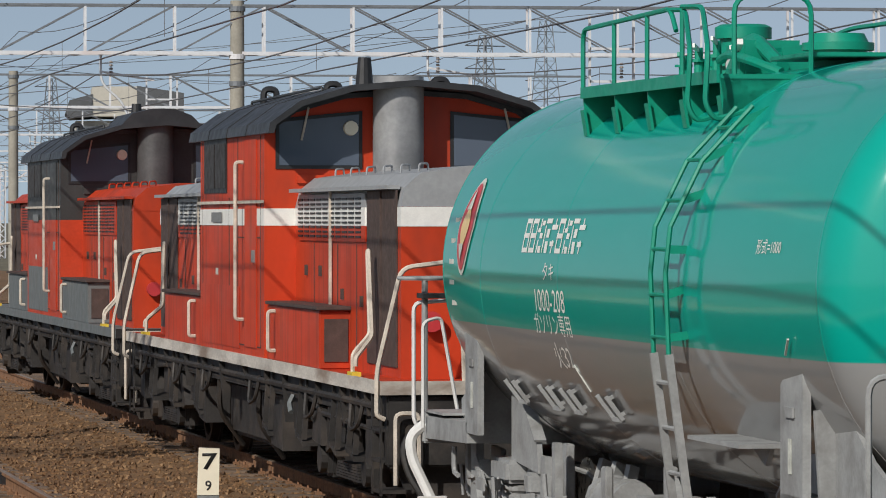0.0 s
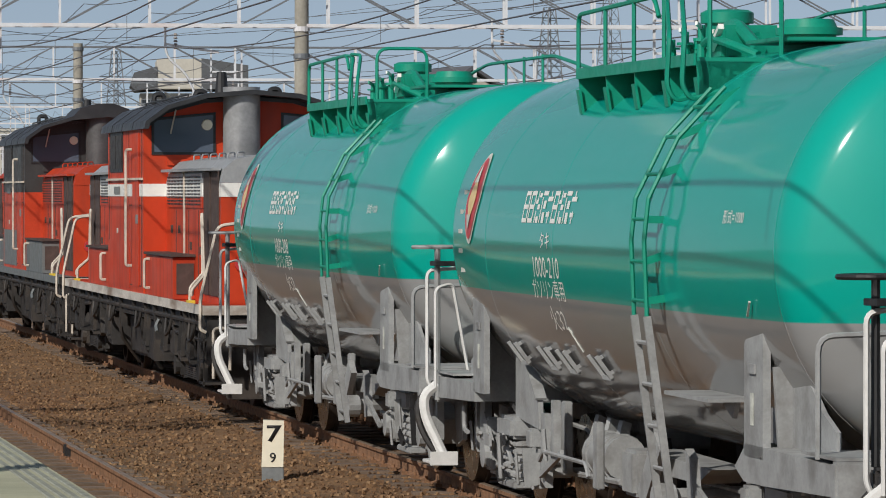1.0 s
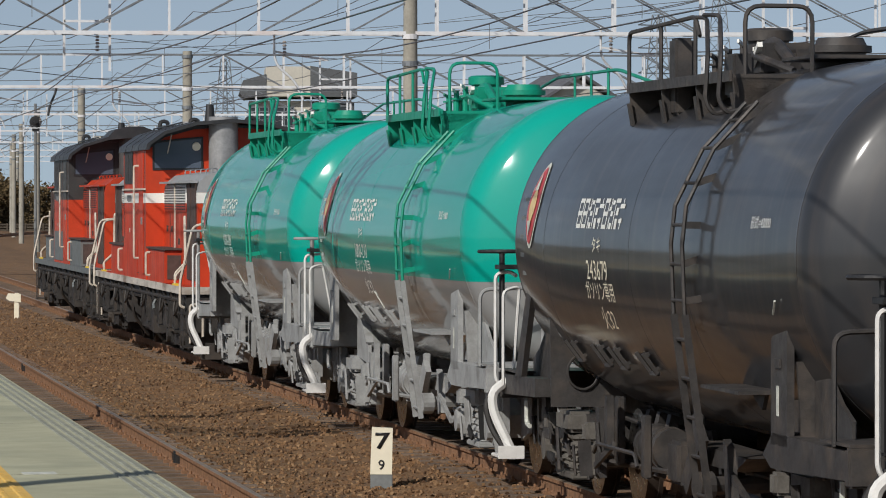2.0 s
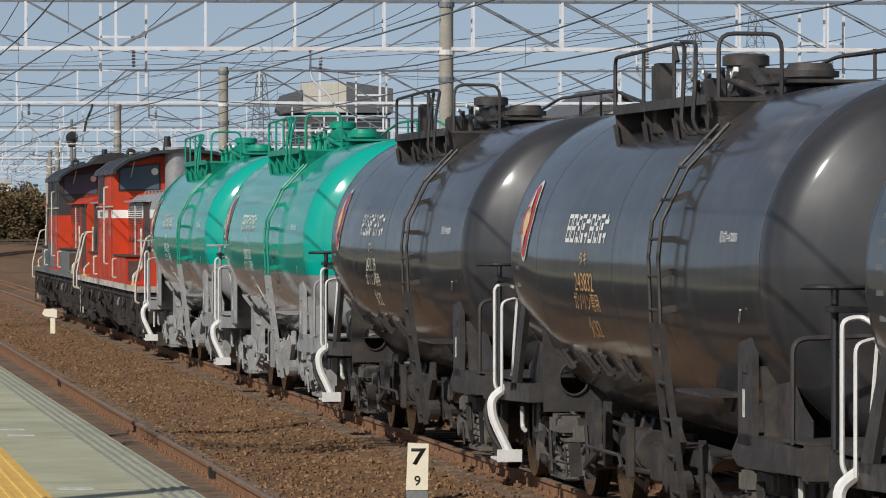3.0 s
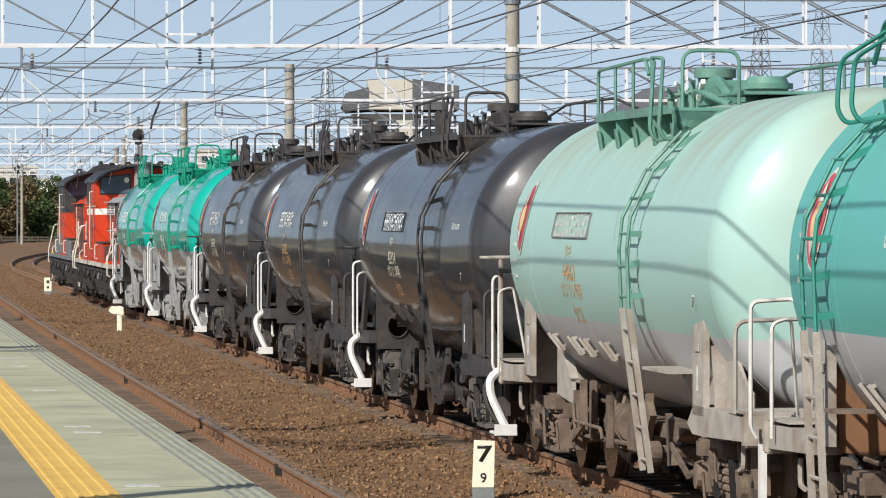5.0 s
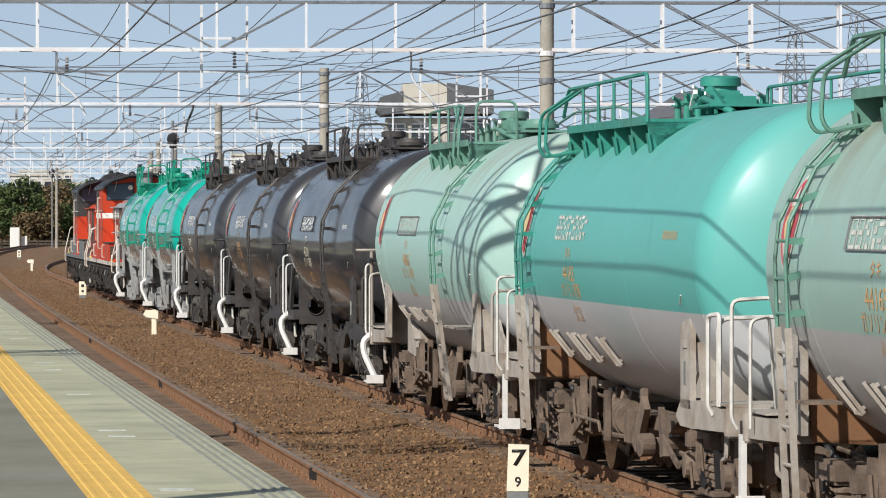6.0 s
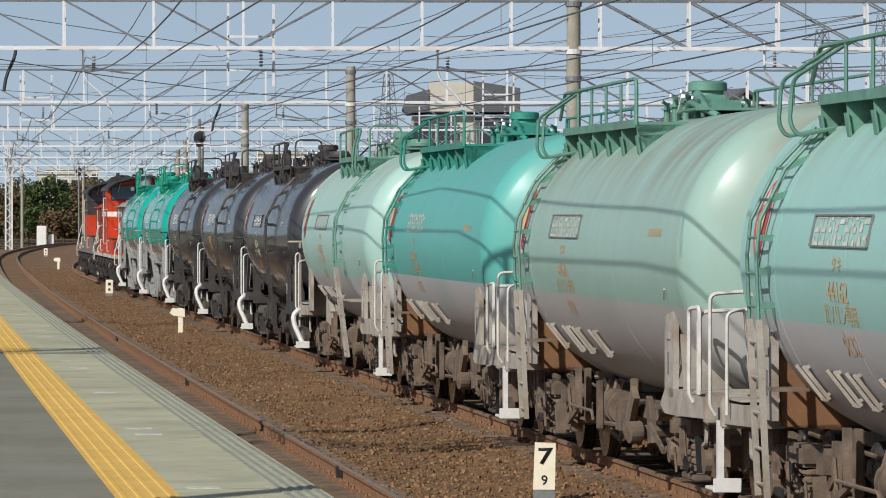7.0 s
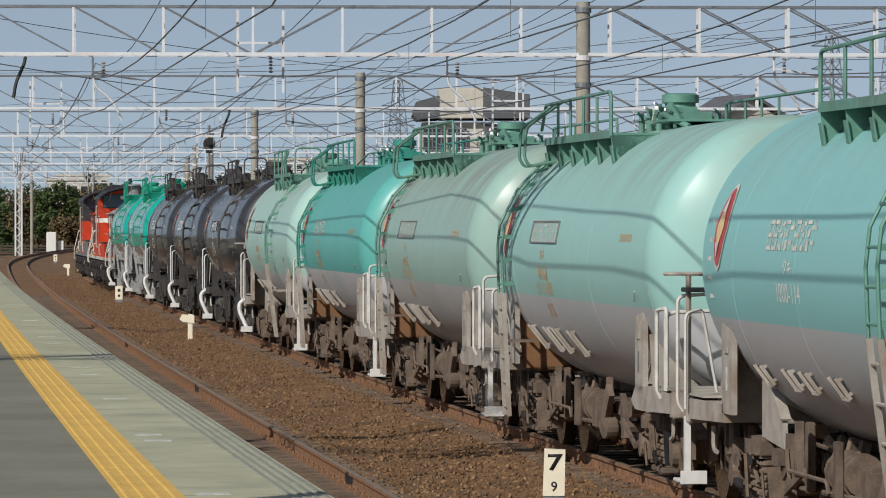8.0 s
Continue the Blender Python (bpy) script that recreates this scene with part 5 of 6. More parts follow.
def make_bogie(car, yc, chassis):
    dusty = "bogie_dust" if chassis == "soot" else "bogie_brown" if chassis == "chassis_dust" else chassis
    chassis = "bogie_brown" if chassis == "chassis_dust" else chassis
    bog = part("bogie", box(B(), -0.9, 0.9, yc - 0.2, yc + 0.2, 0.52, 0.74, 0.03), chassis, car)
    for s in (-1, 1):
        x0, x1 = sorted((s * 0.80, s * 0.96))
        bm = prism(B(), [(yc - 1.15, 0.36), (yc - 1.2, 0.58), (yc - 0.95, 0.68), (yc - 0.45, 0.78), (yc + 0.45, 0.78), (yc + 0.95, 0.68), (yc + 1.2, 0.58), (yc + 1.15, 0.36), (yc + 0.72, 0.36), (yc + 0.55, 0.42), (yc + 0.42, 0.24), (yc - 0.42, 0.24), (yc - 0.55, 0.42), (yc - 0.72, 0.36)], x0, x1, "x")
        part("side_frame", bm, chassis, bog)
        for d in (-0.2, 0.0, 0.2):
            prof = [(0.28, 0.055)]
            for k in range(5):
                prof += [(0.29 + 0.064 * k, 0.055), (0.31 + 0.064 * k, 0.082), (0.335 + 0.064 * k, 0.082), (0.352 + 0.064 * k, 0.055)]
            part("spring", spin(B(), prof, 10, "z", (s * 1.0, yc + d, 0)), dusty, bog)
        part("spring_plank", box(B(), min(s * 0.9, s * 1.1), max(s * 0.9, s * 1.1), yc - 0.34, yc + 0.34, 0.22, 0.275, 0.01), dusty, bog)
        part("bolster_end", box(B(), min(s * 0.9, s * 1.12), max(s * 0.9, s * 1.12), yc - 0.3, yc + 0.3, 0.62, 0.80, 0.03), dusty, bog)
        for d in (-0.9, 0.9):
            bm = box(B(), min(s * 0.94, s * 1.06), max(s * 0.94, s * 1.06), yc + d - 0.15, yc + d + 0.15, 0.27, 0.58, 0.03)
            tube(bm, [(s * 1.04, yc + d, 0.43), (s * 1.12, yc + d, 0.43)], 0.11, 12)
            box(bm, min(s * 0.98, s * 1.10), max(s * 0.98, s * 1.10), yc + d - 0.09, yc + d + 0.09, 0.58, 0.74, 0.02)
            part("axle_box", bm, dusty, bog)
    for d in (-0.9, 0.9):
        bm = B()
        tube(bm, [(-0.95, 0, 0), (0.95, 0, 0)], 0.075, 10)
        for s in (-1, 1):
            spin(bm, [(s * 0.50, 0.12), (s * 0.50, 0.453), (s * 0.53, 0.453), (s * 0.535, 0.432), (s * 0.63, 0.428), (s * 0.63, 0.36), (s * 0.58, 0.34), (s * 0.575, 0.17), (s * 0.64, 0.13), (s * 0.64, 0.08)], 28, "x")
        ws = part("wheelset", bm, "wheel", bog, smooth=True)
        ws.location = (0, yc + d, 0.43)
        part("tyre_face", spin(B(), [(-0.634, 0.37), (-0.6305, 0.425), (-0.628, 0.37)], 28, "x"), "tread", ws)
        WHEELS.append(ws)
        for s in (-1, 1):
            part("brake_shoe", box(B(), s * 0.58 - 0.05, s * 0.58 + 0.05, yc + d + (0.42 if d < 0 else -0.49), yc + d + (0.49 if d < 0 else -0.42), 0.28, 0.56, 0.02), chassis, bog)


WHEELS = []


def make_loco(label, red, hood_top, cab, sill, stripe, stack_mat):
    """Centre-cab diesel locomotive, the same both ways; front +y."""
    lo = empty("diesel_locomotive")
    tagged(lo, label, "locomotive", "diesel locomotives")
    DK = 1.24
    # deck, sills
    part("deck", box(B(), -1.40, 1.40, -8.5, 8.5, DK - 0.06, DK + 0.02, 0.01), sill, lo)
    for s in (-1, 1):
        part("deck_edge", box(B(), min(s * 1.40, s * 1.425), max(s * 1.40, s * 1.425), -8.52, 8.52, DK - 0.085, DK + 0.03), "edge_white" if stripe else sill, lo, "off-white painted edge of the deck" if stripe else "")
        part("side_sill", box(B(), min(s * 1.26, s * 1.34), max(s * 1.26, s * 1.34), -8.4, 8.4, DK - 0.30, DK - 0.07), "under", lo)
    for e in (-1, 1):
        part("end_edge", box(B(), -1.42, 1.42, min(e * 8.5, e * 8.54), max(e * 8.5, e * 8.54), DK - 0.085, DK + 0.03), "edge_white" if stripe else "under", lo)
        beam = part("buffer_beam", box(B(), -1.36, 1.36, min(e * 8.35, e * 8.48), max(e * 8.35, e * 8.48), 0.55, DK - 0.09, 0.015), "under", lo)
        bm = tube(B(), [(0, e * 8.4, 0.88), (0, e * 8.8, 0.88)], 0.1, 8)
        box(bm, -0.17, 0.15, min(e * 8.7, e * 8.99), max(e * 8.7, e * 8.99), 0.7, 1.05, 0.03)
        part("coupler", bm, "under", lo)
        part("snow_guard", prism(B(), [(-1.25, 0.55), (1.25, 0.55), (1.1, 0.14), (-1.1, 0.14)], e * 8.25, e * 8.3), "under", lo)
        # hood
        ya, yb = sorted((e * 2.2, e * 7.75))
        outl = [(-1.10, DK), (-1.10, 2.73), (-1.06, 2.90), (-0.92, 3.02), (-0.5, 3.08), (0.5, 3.08), (0.92, 3.02), (1.06, 2.90), (1.10, 2.73), (1.10, DK)]
        hood = part("hood", prism(B(), outl, ya, yb), red, lo, smooth=False)
        top = [(-1.106, 2.735), (-1.066, 2.905), (-0.925, 3.026), (-0.5, 3.086), (0.5, 3.086), (0.925, 3.026), (1.066, 2.905), (1.106, 2.735)]
        part("hood_roof", prism(B(), top, ya - 0.006, yb + 0.006), hood_top, hood)
        if stripe:
            part("stripe", box(B(), -1.107, 1.107, ya - 0.007, yb + 0.007, 2.565, 2.733), "white_paint", hood, "white painted band")
        # radiator doors and louvres on each side
        for s in (-1, 1):
            x0, x1 = sorted((s * 1.10, s * 1.118))
            part("radiator_door", box(B(), x0, x1, min(e * 6.2, e * 7.6), max(e * 6.2, e * 7.6), 1.35, 2.88, 0.004), "louvre", hood, "grimy dark radiator shutter")
            pan = part("louvre_panel", box(B(), x0, x1, min(e * 2.5, e * 6.1), max(e * 2.5, e * 6.1), 2.42, 2.565, 0.004), red, hood)
            for z0, z1, paint in ((2.565, 2.733, "white_paint" if stripe else red), (2.733, 2.86, hood_top)):
                part("louvre_panel", box(B(), x0, x1, min(e * 2.5, e * 6.1), max(e * 2.5, e * 6.1), z0, z1, 0.004), paint, hood)
            bm = B()
            for k in range(9):
                z = 2.46 + 0.043 * k
                for j in range(10):
                    yy = e * (2.62 + 0.35 * j)
                    box(bm, min(s * 1.112, s * 1.126), max(s * 1.112, s * 1.126), yy - 0.13, yy + 0.13, z, z + 0.018)
            part("slot", bm, "black", pan)
            part("gutter", box(B(), min(s * 1.08, s * 1.2), max(s * 1.08, s * 1.2), min(e * 2.4, e * 7.6), max(e * 2.4, e * 7.6), 2.885, 2.92), hood_top, hood)
            for yy in (3.3, 4.6, 5.6):
                part("door_seam", box(B(), min(s * 1.1, s * 1.105), max(s * 1.1, s * 1.105), e * yy - 0.008, e * yy + 0.008, 1.4, 2.40), "louvre", hood)
            bm = bar(B(), (s * 1.13, e * 4.35, 1.5), (s * 1.13, e * 4.35, 2.9), 0.025)
            part("hand_bar", bm, "loco_rail", hood)
            # grab rails of the corner steps
            part("handrail", tube(B(), arc([(s * 1.38, e * 7.1, 1.35), (s * 1.38, e * 7.1, 1.42), (s * 1.20, e * 6.92, 1.6), (s * 1.20, e * 6.75, 2.35), (s * 1.20, e * 6.68, 2.35), (s * 1.20, e * 6.8, 1.62), (s * 1.38, e * 6.95, 1.45), (s * 1.38, e * 6.95, 1.3)], 0.05), 0.021), "loco_rail", lo)
            part("rail_foot", box(B(), s * 1.38 - 0.04, s * 1.38 + 0.04, min(e * 6.9, e * 7.15), max(e * 6.9, e * 7.15), DK + 0.02, DK + 0.06), "yellow", lo)
            part("end_handrail", tube(B(), arc([(s * 1.38, e * 8.5, 0.95), (s * 1.45, e * 8.5, 0.98), (s * 1.45, e * 8.5, 1.35), (s * 1.25, e * 8.55, 2.22), (s * 0.75, e * 8.55, 2.28), (s * 0.7, e * 8.5, 1.25)], 0.1), 0.021), "loco_rail", lo)
            part("end_handrail", tube(B(), arc([(s * 1.30, e * 8.56, 0.4), (s * 1.30, e * 8.56, 1.0), (s * 1.1, e * 8.56, 1.0), (s * 1.1, e * 8.56, 0.5)], 0.06), 0.02), "loco_rail", lo)
            bm = B()
            for z in (0.32, 0.58, 0.84):
                box(bm, min(s * 1.12, s * 1.40), max(s * 1.12, s * 1.40), min(e * 7.95, e * 8.4), max(e * 7.95, e * 8.4), z, z + 0.03)
            box(bm, min(s * 1.385, s * 1.4), max(s * 1.385, s * 1.4), min(e * 7.95, e * 8.0), max(e * 7.95, e * 8.0), 0.3, DK - 0.09)
            box(bm, min(s * 1.385, s * 1.4), max(s * 1.385, s * 1.4), min(e * 8.35, e * 8.4), max(e * 8.35, e * 8.4), 0.3, DK - 0.09)
            part("corner_steps", bm, "under", lo)
            # side boxes on the deck beside the hood
            sb = part("side_box", box(B(), min(s * 1.02, s * 1.385), max(s * 1.02, s * 1.385), min(e * 2.2, e * 5.25), max(e * 2.2, e * 5.25), DK + 0.02, 1.80, 0.012), sill if not stripe else red, lo)
            part("lid", box(B(), min(s * 1.05, s * 1.42), max(s * 1.05, s * 1.42), min(e * 2.3, e * 5.30), max(e * 2.3, e * 5.30), 1.80, 1.835, 0.006), "louvre", sb)
            part("grille", box(B(), min(s * 1.12, s * 1.34), max(s * 1.12, s * 1.34), min(e * 5.25, e * 5.262), max(e * 5.25, e * 5.262), 1.33, 1.72), "louvre", sb)
            part("grab_rail", tube(B(), arc([(s * 1.39, e * 2.75, 1.36), (s * 1.46, e * 2.75, 1.36), (s * 1.46, e * 2.75, 1.74), (s * 1.39, e * 2.75, 1.74)], 0.05), 0.02), "loco_rail", lo)
        # end door, headlamps
        part("end_door", box(B(), -0.42, 0.42, min(e * 7.75, e * 7.775), max(e * 7.75, e * 7.775), 1.35, 2.9, 0.006), red, hood)
        part("lamp", tube(B(), [(0.0, e * 7.7, 2.98), (0.0, e * 7.86, 2.98)], 0.13, 14), "glass", hood)
        for k in range(6):
            yy = e * (2.7 + 0.85 * k)
            part("lifting_eye", tube(B(), arc([(-0.80, yy - 0.05, 3.03), (-0.80, yy - 0.05, 3.11), (-0.70, yy + 0.05, 3.12), (-0.70, yy + 0.05, 3.03)], 0.05), 0.010, 5), hood_top, hood)
        # exhaust stack in front of the cab wall
        part("exhaust_chimney", tube(B(), [(-0.12, e * 2.42, 3.0), (-0.12, e * 2.42, 4.02)], 0.25, 24), stack_mat, lo, smooth=True)
    # cab body
    cw = [(-1.41, DK), (-1.41, 3.50), (-1.30, 3.60), (1.30, 3.60), (1.41, 3.50), (1.41, DK)]
    cabo = part("cab", prism(B(), cw, -2.2, 2.2), cab, lo)
    if stripe:
        part("stripe", box(B(), -1.416, 1.416, -2.206, 2.206, 2.565, 2.733), "white_paint", cabo, "white painted band")
    # gable under the roof
    gab = [(-1.30, 3.60), (-1.1, 3.72), (-0.6, 3.86), (0, 3.90), (0.6, 3.86), (1.1, 3.72), (1.30, 3.60)]
    part("gable", prism(B(), gab, -2.2, 2.2), cab, cabo)
    rf = [(-1.46, 3.46), (-1.44, 3.56), (-1.15, 3.77), (-0.62, 3.93), (0, 3.98), (0.62, 3.93), (1.15, 3.77), (1.44, 3.56), (1.46, 3.46), (1.40, 3.46), (1.38, 3.54), (1.12, 3.72), (0.6, 3.87), (0, 3.92), (-0.6, 3.87), (-1.12, 3.72), (-1.38, 3.54), (-1.40, 3.46)]
    roof = part("roof", prism(B(), rf, -2.76, 2.76), "roof_dark", lo)
    for yy in (-1.3, 0, 1.3):
        part("roof_rib", prism(B(), [(x * 1.004, z + 0.006) for x, z in rf[:9]] + [(x, z) for x, z in rf[:9]][::-1], yy - 0.02, yy + 0.02), "roof_dark", roof)
    for x, yy in ((-0.75, 1.6), (0.4, -1.9), (-0.4, -0.3)):
        bm = tube(B(), arc([(x - 0.07, yy, 3.8), (x - 0.07, yy, 4.01), (x + 0.07, yy, 4.01), (x + 0.07, yy, 3.8)], 0.06), 0.035, 6)
        part("roof_vent", bm, "black", roof)
    part("whistle", tube(B(), [(-0.2, -1.0, 3.9), (-0.2, -1.0, 4.26)], 0.10, 12, 0.065), "black", roof)
    part("aerial_pipe", tube(B(), arc([(-0.9, 1.9, 3.83), (-0.9, 1.9, 3.88), (-0.72, -1.5, 3.94), (-0.72, -1.5, 3.88)], 0.03), 0.014), "roof_dark", roof)
    for e in (-1, 1):
        for s in (-1, 1):
            x0, x1 = sorted((s * 0.44, s * 1.30))
            lo_o, hi_o = (3.66, 3.74) if s < 0 else (3.74, 3.66)
            win = part("end_window", prism(B(), [(x0, 3.12), (x1, 3.12), (x1, hi_o - 0.05), (x0, lo_o - 0.05)], e * 2.195, e * 2.216), "black", cabo)
            part("pane", prism(B(), [(x0 + 0.035, 3.155), (x1 - 0.035, 3.155), (x1 - 0.035, hi_o - 0.085), (x0 + 0.035, lo_o - 0.085)], e * 2.20, e * 2.222), "glass", win)
            part("wiper", bar(B(), (s * 1.05, e * 2.25, 3.40), (s * 0.98, e * 2.25, 3.72), 0.02), "loco_rail", win)
        part("window_fan", spin(B(), [(e * 2.23, 0.04), (e * 2.23, 0.075), (e * 2.28, 0.07), (e * 2.28, 0.03)], 14, "y", (-0.56, 0, 3.52)), "cream", cabo)
    for s in (-1, 1):
        for a, b in ((0.25, 1.85),):
            x0, x1 = sorted((s * 1.41, s * 1.422))
            win = part("side_window", box(B(), x0, x1, a, b, 2.90, 3.46), "black", cabo)
            for m0, m1 in ((a + 0.05, (a + b) / 2 - 0.03), ((a + b) / 2 + 0.03, b - 0.05)):
                part("pane", box(B(), min(s * 1.42, s * 1.428), max(s * 1.42, s * 1.428), m0, m1, 2.95, 3.41), "dim_glass", win)
        door = part("cab_door", box(B(), min(s * 1.41, s * 1.424), max(s * 1.41, s * 1.424), -1.75, -1.0, 1.35, 3.42, 0.004), cab, cabo)
        for yy in (-0.9,):
            part("door_handrail", tube(B(), arc([(s * 1.42, yy, 1.62), (s * 1.5, yy, 1.62), (s * 1.5, yy, 3.2), (s * 1.42, yy, 3.2)], 0.06), 0.02), "loco_rail", cabo)
        part("waist_rail", bar(B(), (s * 1.43, -2.2, 2.80), (s * 1.43, 2.2, 2.80), 0.03), "loco_rail", cabo)
        bm = box(B(), min(s * 1.425, s * 1.432), max(s * 1.425, s * 1.432), 0.55, 1.25, 2.60, 2.70)
        part("number_bar", bm, "grey_post", cabo)
        part("lower_panel", box(B(), min(s * 1.41, s * 1.418), max(s * 1.41, s * 1.418), -0.6, 2.0, 1.32, 1.95, 0.003), red if stripe else sill, cabo)
    for s in (-1, 1):
        xa, xb = sorted((s * 1.41, s * 1.4165))
        for y0, y1, z0, z1 in ((-2.0, -0.5, 1.36, 1.372), (-2.0, -0.5, 2.44, 2.452), (0.1, 0.112, 1.36, 2.85), (2.0, 2.012, 1.36, 3.45), (-0.5, -0.488, 1.36, 3.45), (-2.0, -1.988, 1.36, 3.45)):
            part("panel_seam", box(B(), xa, xb, y0, y1, z0, z1), "louvre", cabo)
        for y, z in ((0.9, 2.05), (-1.55, 2.2)):
            part("peeling_patch", box(B(), min(s * 1.41, s * 1.4135), max(s * 1.41, s * 1.4135), y, y + 0.16, z, z + 0.07), "worn_white", cabo)
        part("door_handle", box(B(), min(s * 1.42, s * 1.45), max(s * 1.42, s * 1.45), -1.68, -1.6, 2.2, 2.32), "grey_post", cabo)
        for e in (-1, 1):
            for y, z0, z1 in ((2.9, 1.9, 2.38), (3.7, 1.9, 2.38), (4.9, 1.5, 2.38), (5.9, 1.4, 2.38)):
                part("latch", box(B(), min(s * 1.10, s * 1.125), max(s * 1.10, s * 1.125), e * y - 0.03, e * y + 0.03, (z0 + z1) / 2 - 0.05, (z0 + z1) / 2 + 0.05), "louvre", lo)
            part("deck_lamp", tube(B(), [(s * 0.85, e * 7.76, 1.75), (s * 0.85, e * 7.86, 1.75)], 0.09, 12), "badge_red", lo)
            part("radiator_bar", box(B(), min(s * 1.118, s * 1.135), max(s * 1.118, s * 1.135), e * 6.9 - 0.02, e * 6.9 + 0.02, 1.36, 2.87), "louvre", lo)
    for e in (-1, 1):
        # strip in roof black: grime and the overhang's shade put into its colour
        part("brow", prism(B(), [(x, z) for x, z in ((-1.42, 3.50), (-1.12, 3.72), (-0.6, 3.86), (0, 3.90), (0.6, 3.86), (1.12, 3.72), (1.42, 3.50), (1.38, 3.46), (1.1, 3.67), (0.6, 3.81), (0, 3.85), (-0.6, 3.81), (-1.1, 3.67), (-1.38, 3.46))], e * 2.2, e * 2.24), "roof_dark", cabo)
        for s in (-1, 1):
            part("window_lamp", box(B(), s * 0.95 - 0.14, s * 0.95 + 0.14, min(e * 2.2, e * 2.23), max(e * 2.2, e * 2.23), 2.98, 3.06), cab, cabo)
    # underframe: tanks, rods, bogies
    for y0, y1, z0 in ((-1.9, 1.9, 0.34), (-4.6, -3.4, 0.5), (3.4, 4.6, 0.5)):
        part("fuel_tank", box(B(), -1.13, 1.13, y0, y1, z0, DK - 0.32, 0.05), "under", lo)
    for s in (-1, 1):
        for y in (-3.0, 3.0):
            part("air_tank", tube(B(), [(s * 1.12, y - 0.7, 0.86), (s * 1.12, y + 0.7, 0.86)], 0.16, 12), "under", lo)
        for y, dz, w in ((-7.6, 0.30, 0.03), (-6.4, 0.42, 0.05), (-5.1, 0.30, 0.03), (-3.2, 0.55, 0.04), (-2.1, 0.35, 0.05), (-0.7, 0.30, 0.03), (0.9, 0.5, 0.05), (2.2, 0.35, 0.03), (3.6, 0.45, 0.04), (5.3, 0.30, 0.03), (6.6, 0.42, 0.05), (7.7, 0.30, 0.03)):
            part("bracket", prism(B(), [(s * 1.28, DK - 0.09), (s * 1.40, DK - 0.09), (s * 1.36, DK - dz), (s * 1.28, DK - dz)], y, y + w), "under", lo)
        for y, w, z0, z1 in ((-4.9, 0.5, 0.56, 0.86), (-2.6, 0.7, 0.40, 0.82), (2.5, 0.5, 0.44, 0.86), (4.9, 0.6, 0.52, 0.84), (-7.6, 0.4, 0.5, 0.9), (7.5, 0.4, 0.5, 0.9)):
            part("equipment_box", prism(B(), [(y - w / 2, z0), (y + w / 2, z0 + 0.04), (y + w / 2 - 0.06, z1), (y - w / 2 + 0.02, z1 + 0.03)], min(s * 1.08, s * 1.35), max(s * 1.08, s * 1.35), "x"), "under", lo)
        for y in (-7.0, -5.4, 5.4, 7.0, -1.2, 1.5):
            part("sand_pipe", tube(B(), arc([(s * 1.30, y, 0.95), (s * 1.30, y + 0.1, 0.6), (s * 1.0, y + 0.35, 0.22)], 0.15), 0.03), "under", lo)
        part("coupling_cock", tube(B(), arc([(s * 1.40, -3.9, 0.98), (s * 1.44, -3.9, 0.9), (s * 1.44, -4.0, 0.82)], 0.03), 0.025), "loco_grey", lo)
        part("air_pipe", tube(B(), [(s * 1.36, -8.2, DK - 0.20), (s * 1.36, 8.2, DK - 0.20)], 0.03), "under", lo)
        part("air_pipe", tube(B(), arc([(s * 1.33, -8.2, 0.82), (s * 1.33, -5.0, 0.86), (s * 1.33, -4.6, 0.98), (s * 1.33, 5, 0.98), (s * 1.33, 8.2, 0.84)], 0.2), 0.025), "under", lo)
    if not stripe:
        # sooty cowl that leads the exhaust over the roof
        part("smoke_cowl", prism(B(), [(-0.62, 3.93), (-0.48, 4.08), (-0.2, 4.15), (0.1, 4.15), (0.34, 4.06), (0.46, 3.94)], -2.75, -1.1), "roof_dark", roof)
    for s in (-1, 1):
        # slanting footsteps and lift brackets hung below the sill
        for y in (-7.1, -6.2, -4.4, -2.4, 2.4, 4.4, 6.2):
            step = part("footstep", prism(B(), [(y, 0.52), (y + 0.42, 0.62), (y + 0.42, 0.66), (y, 0.56)], min(s * 1.16, s * 1.40), max(s * 1.16, s * 1.40), "x"), "under", lo)
            for d in (0.03, 0.36):
                part("step_hanger", bar(B(), (s * 1.38, y + d, 0.58), (s * 1.34, y + d, DK - 0.1), 0.025, 0.05), "under", step)
        for y, w in ((-5.6, 0.9), (-3.5, 0.5), (3.5, 0.7), (5.6, 0.9)):
            part("grimy_cover", box(B(), min(s * 1.24, s * 1.29), max(s * 1.24, s * 1.29), y - w / 2, y + w / 2, 0.62, 0.93, 0.01), "under", lo)
        for y in (-7.4, -5.0, -1.6, 1.7, 4.0, 6.9):
            part("hose", tube(B(), arc([(s * 1.36, y, DK - 0.16), (s * 1.40, y + 0.05, 0.85), (s * 1.40, y + 0.5, 0.78), (s * 1.36, y + 0.6, DK - 0.18)], 0.12), 0.02), "under", lo)
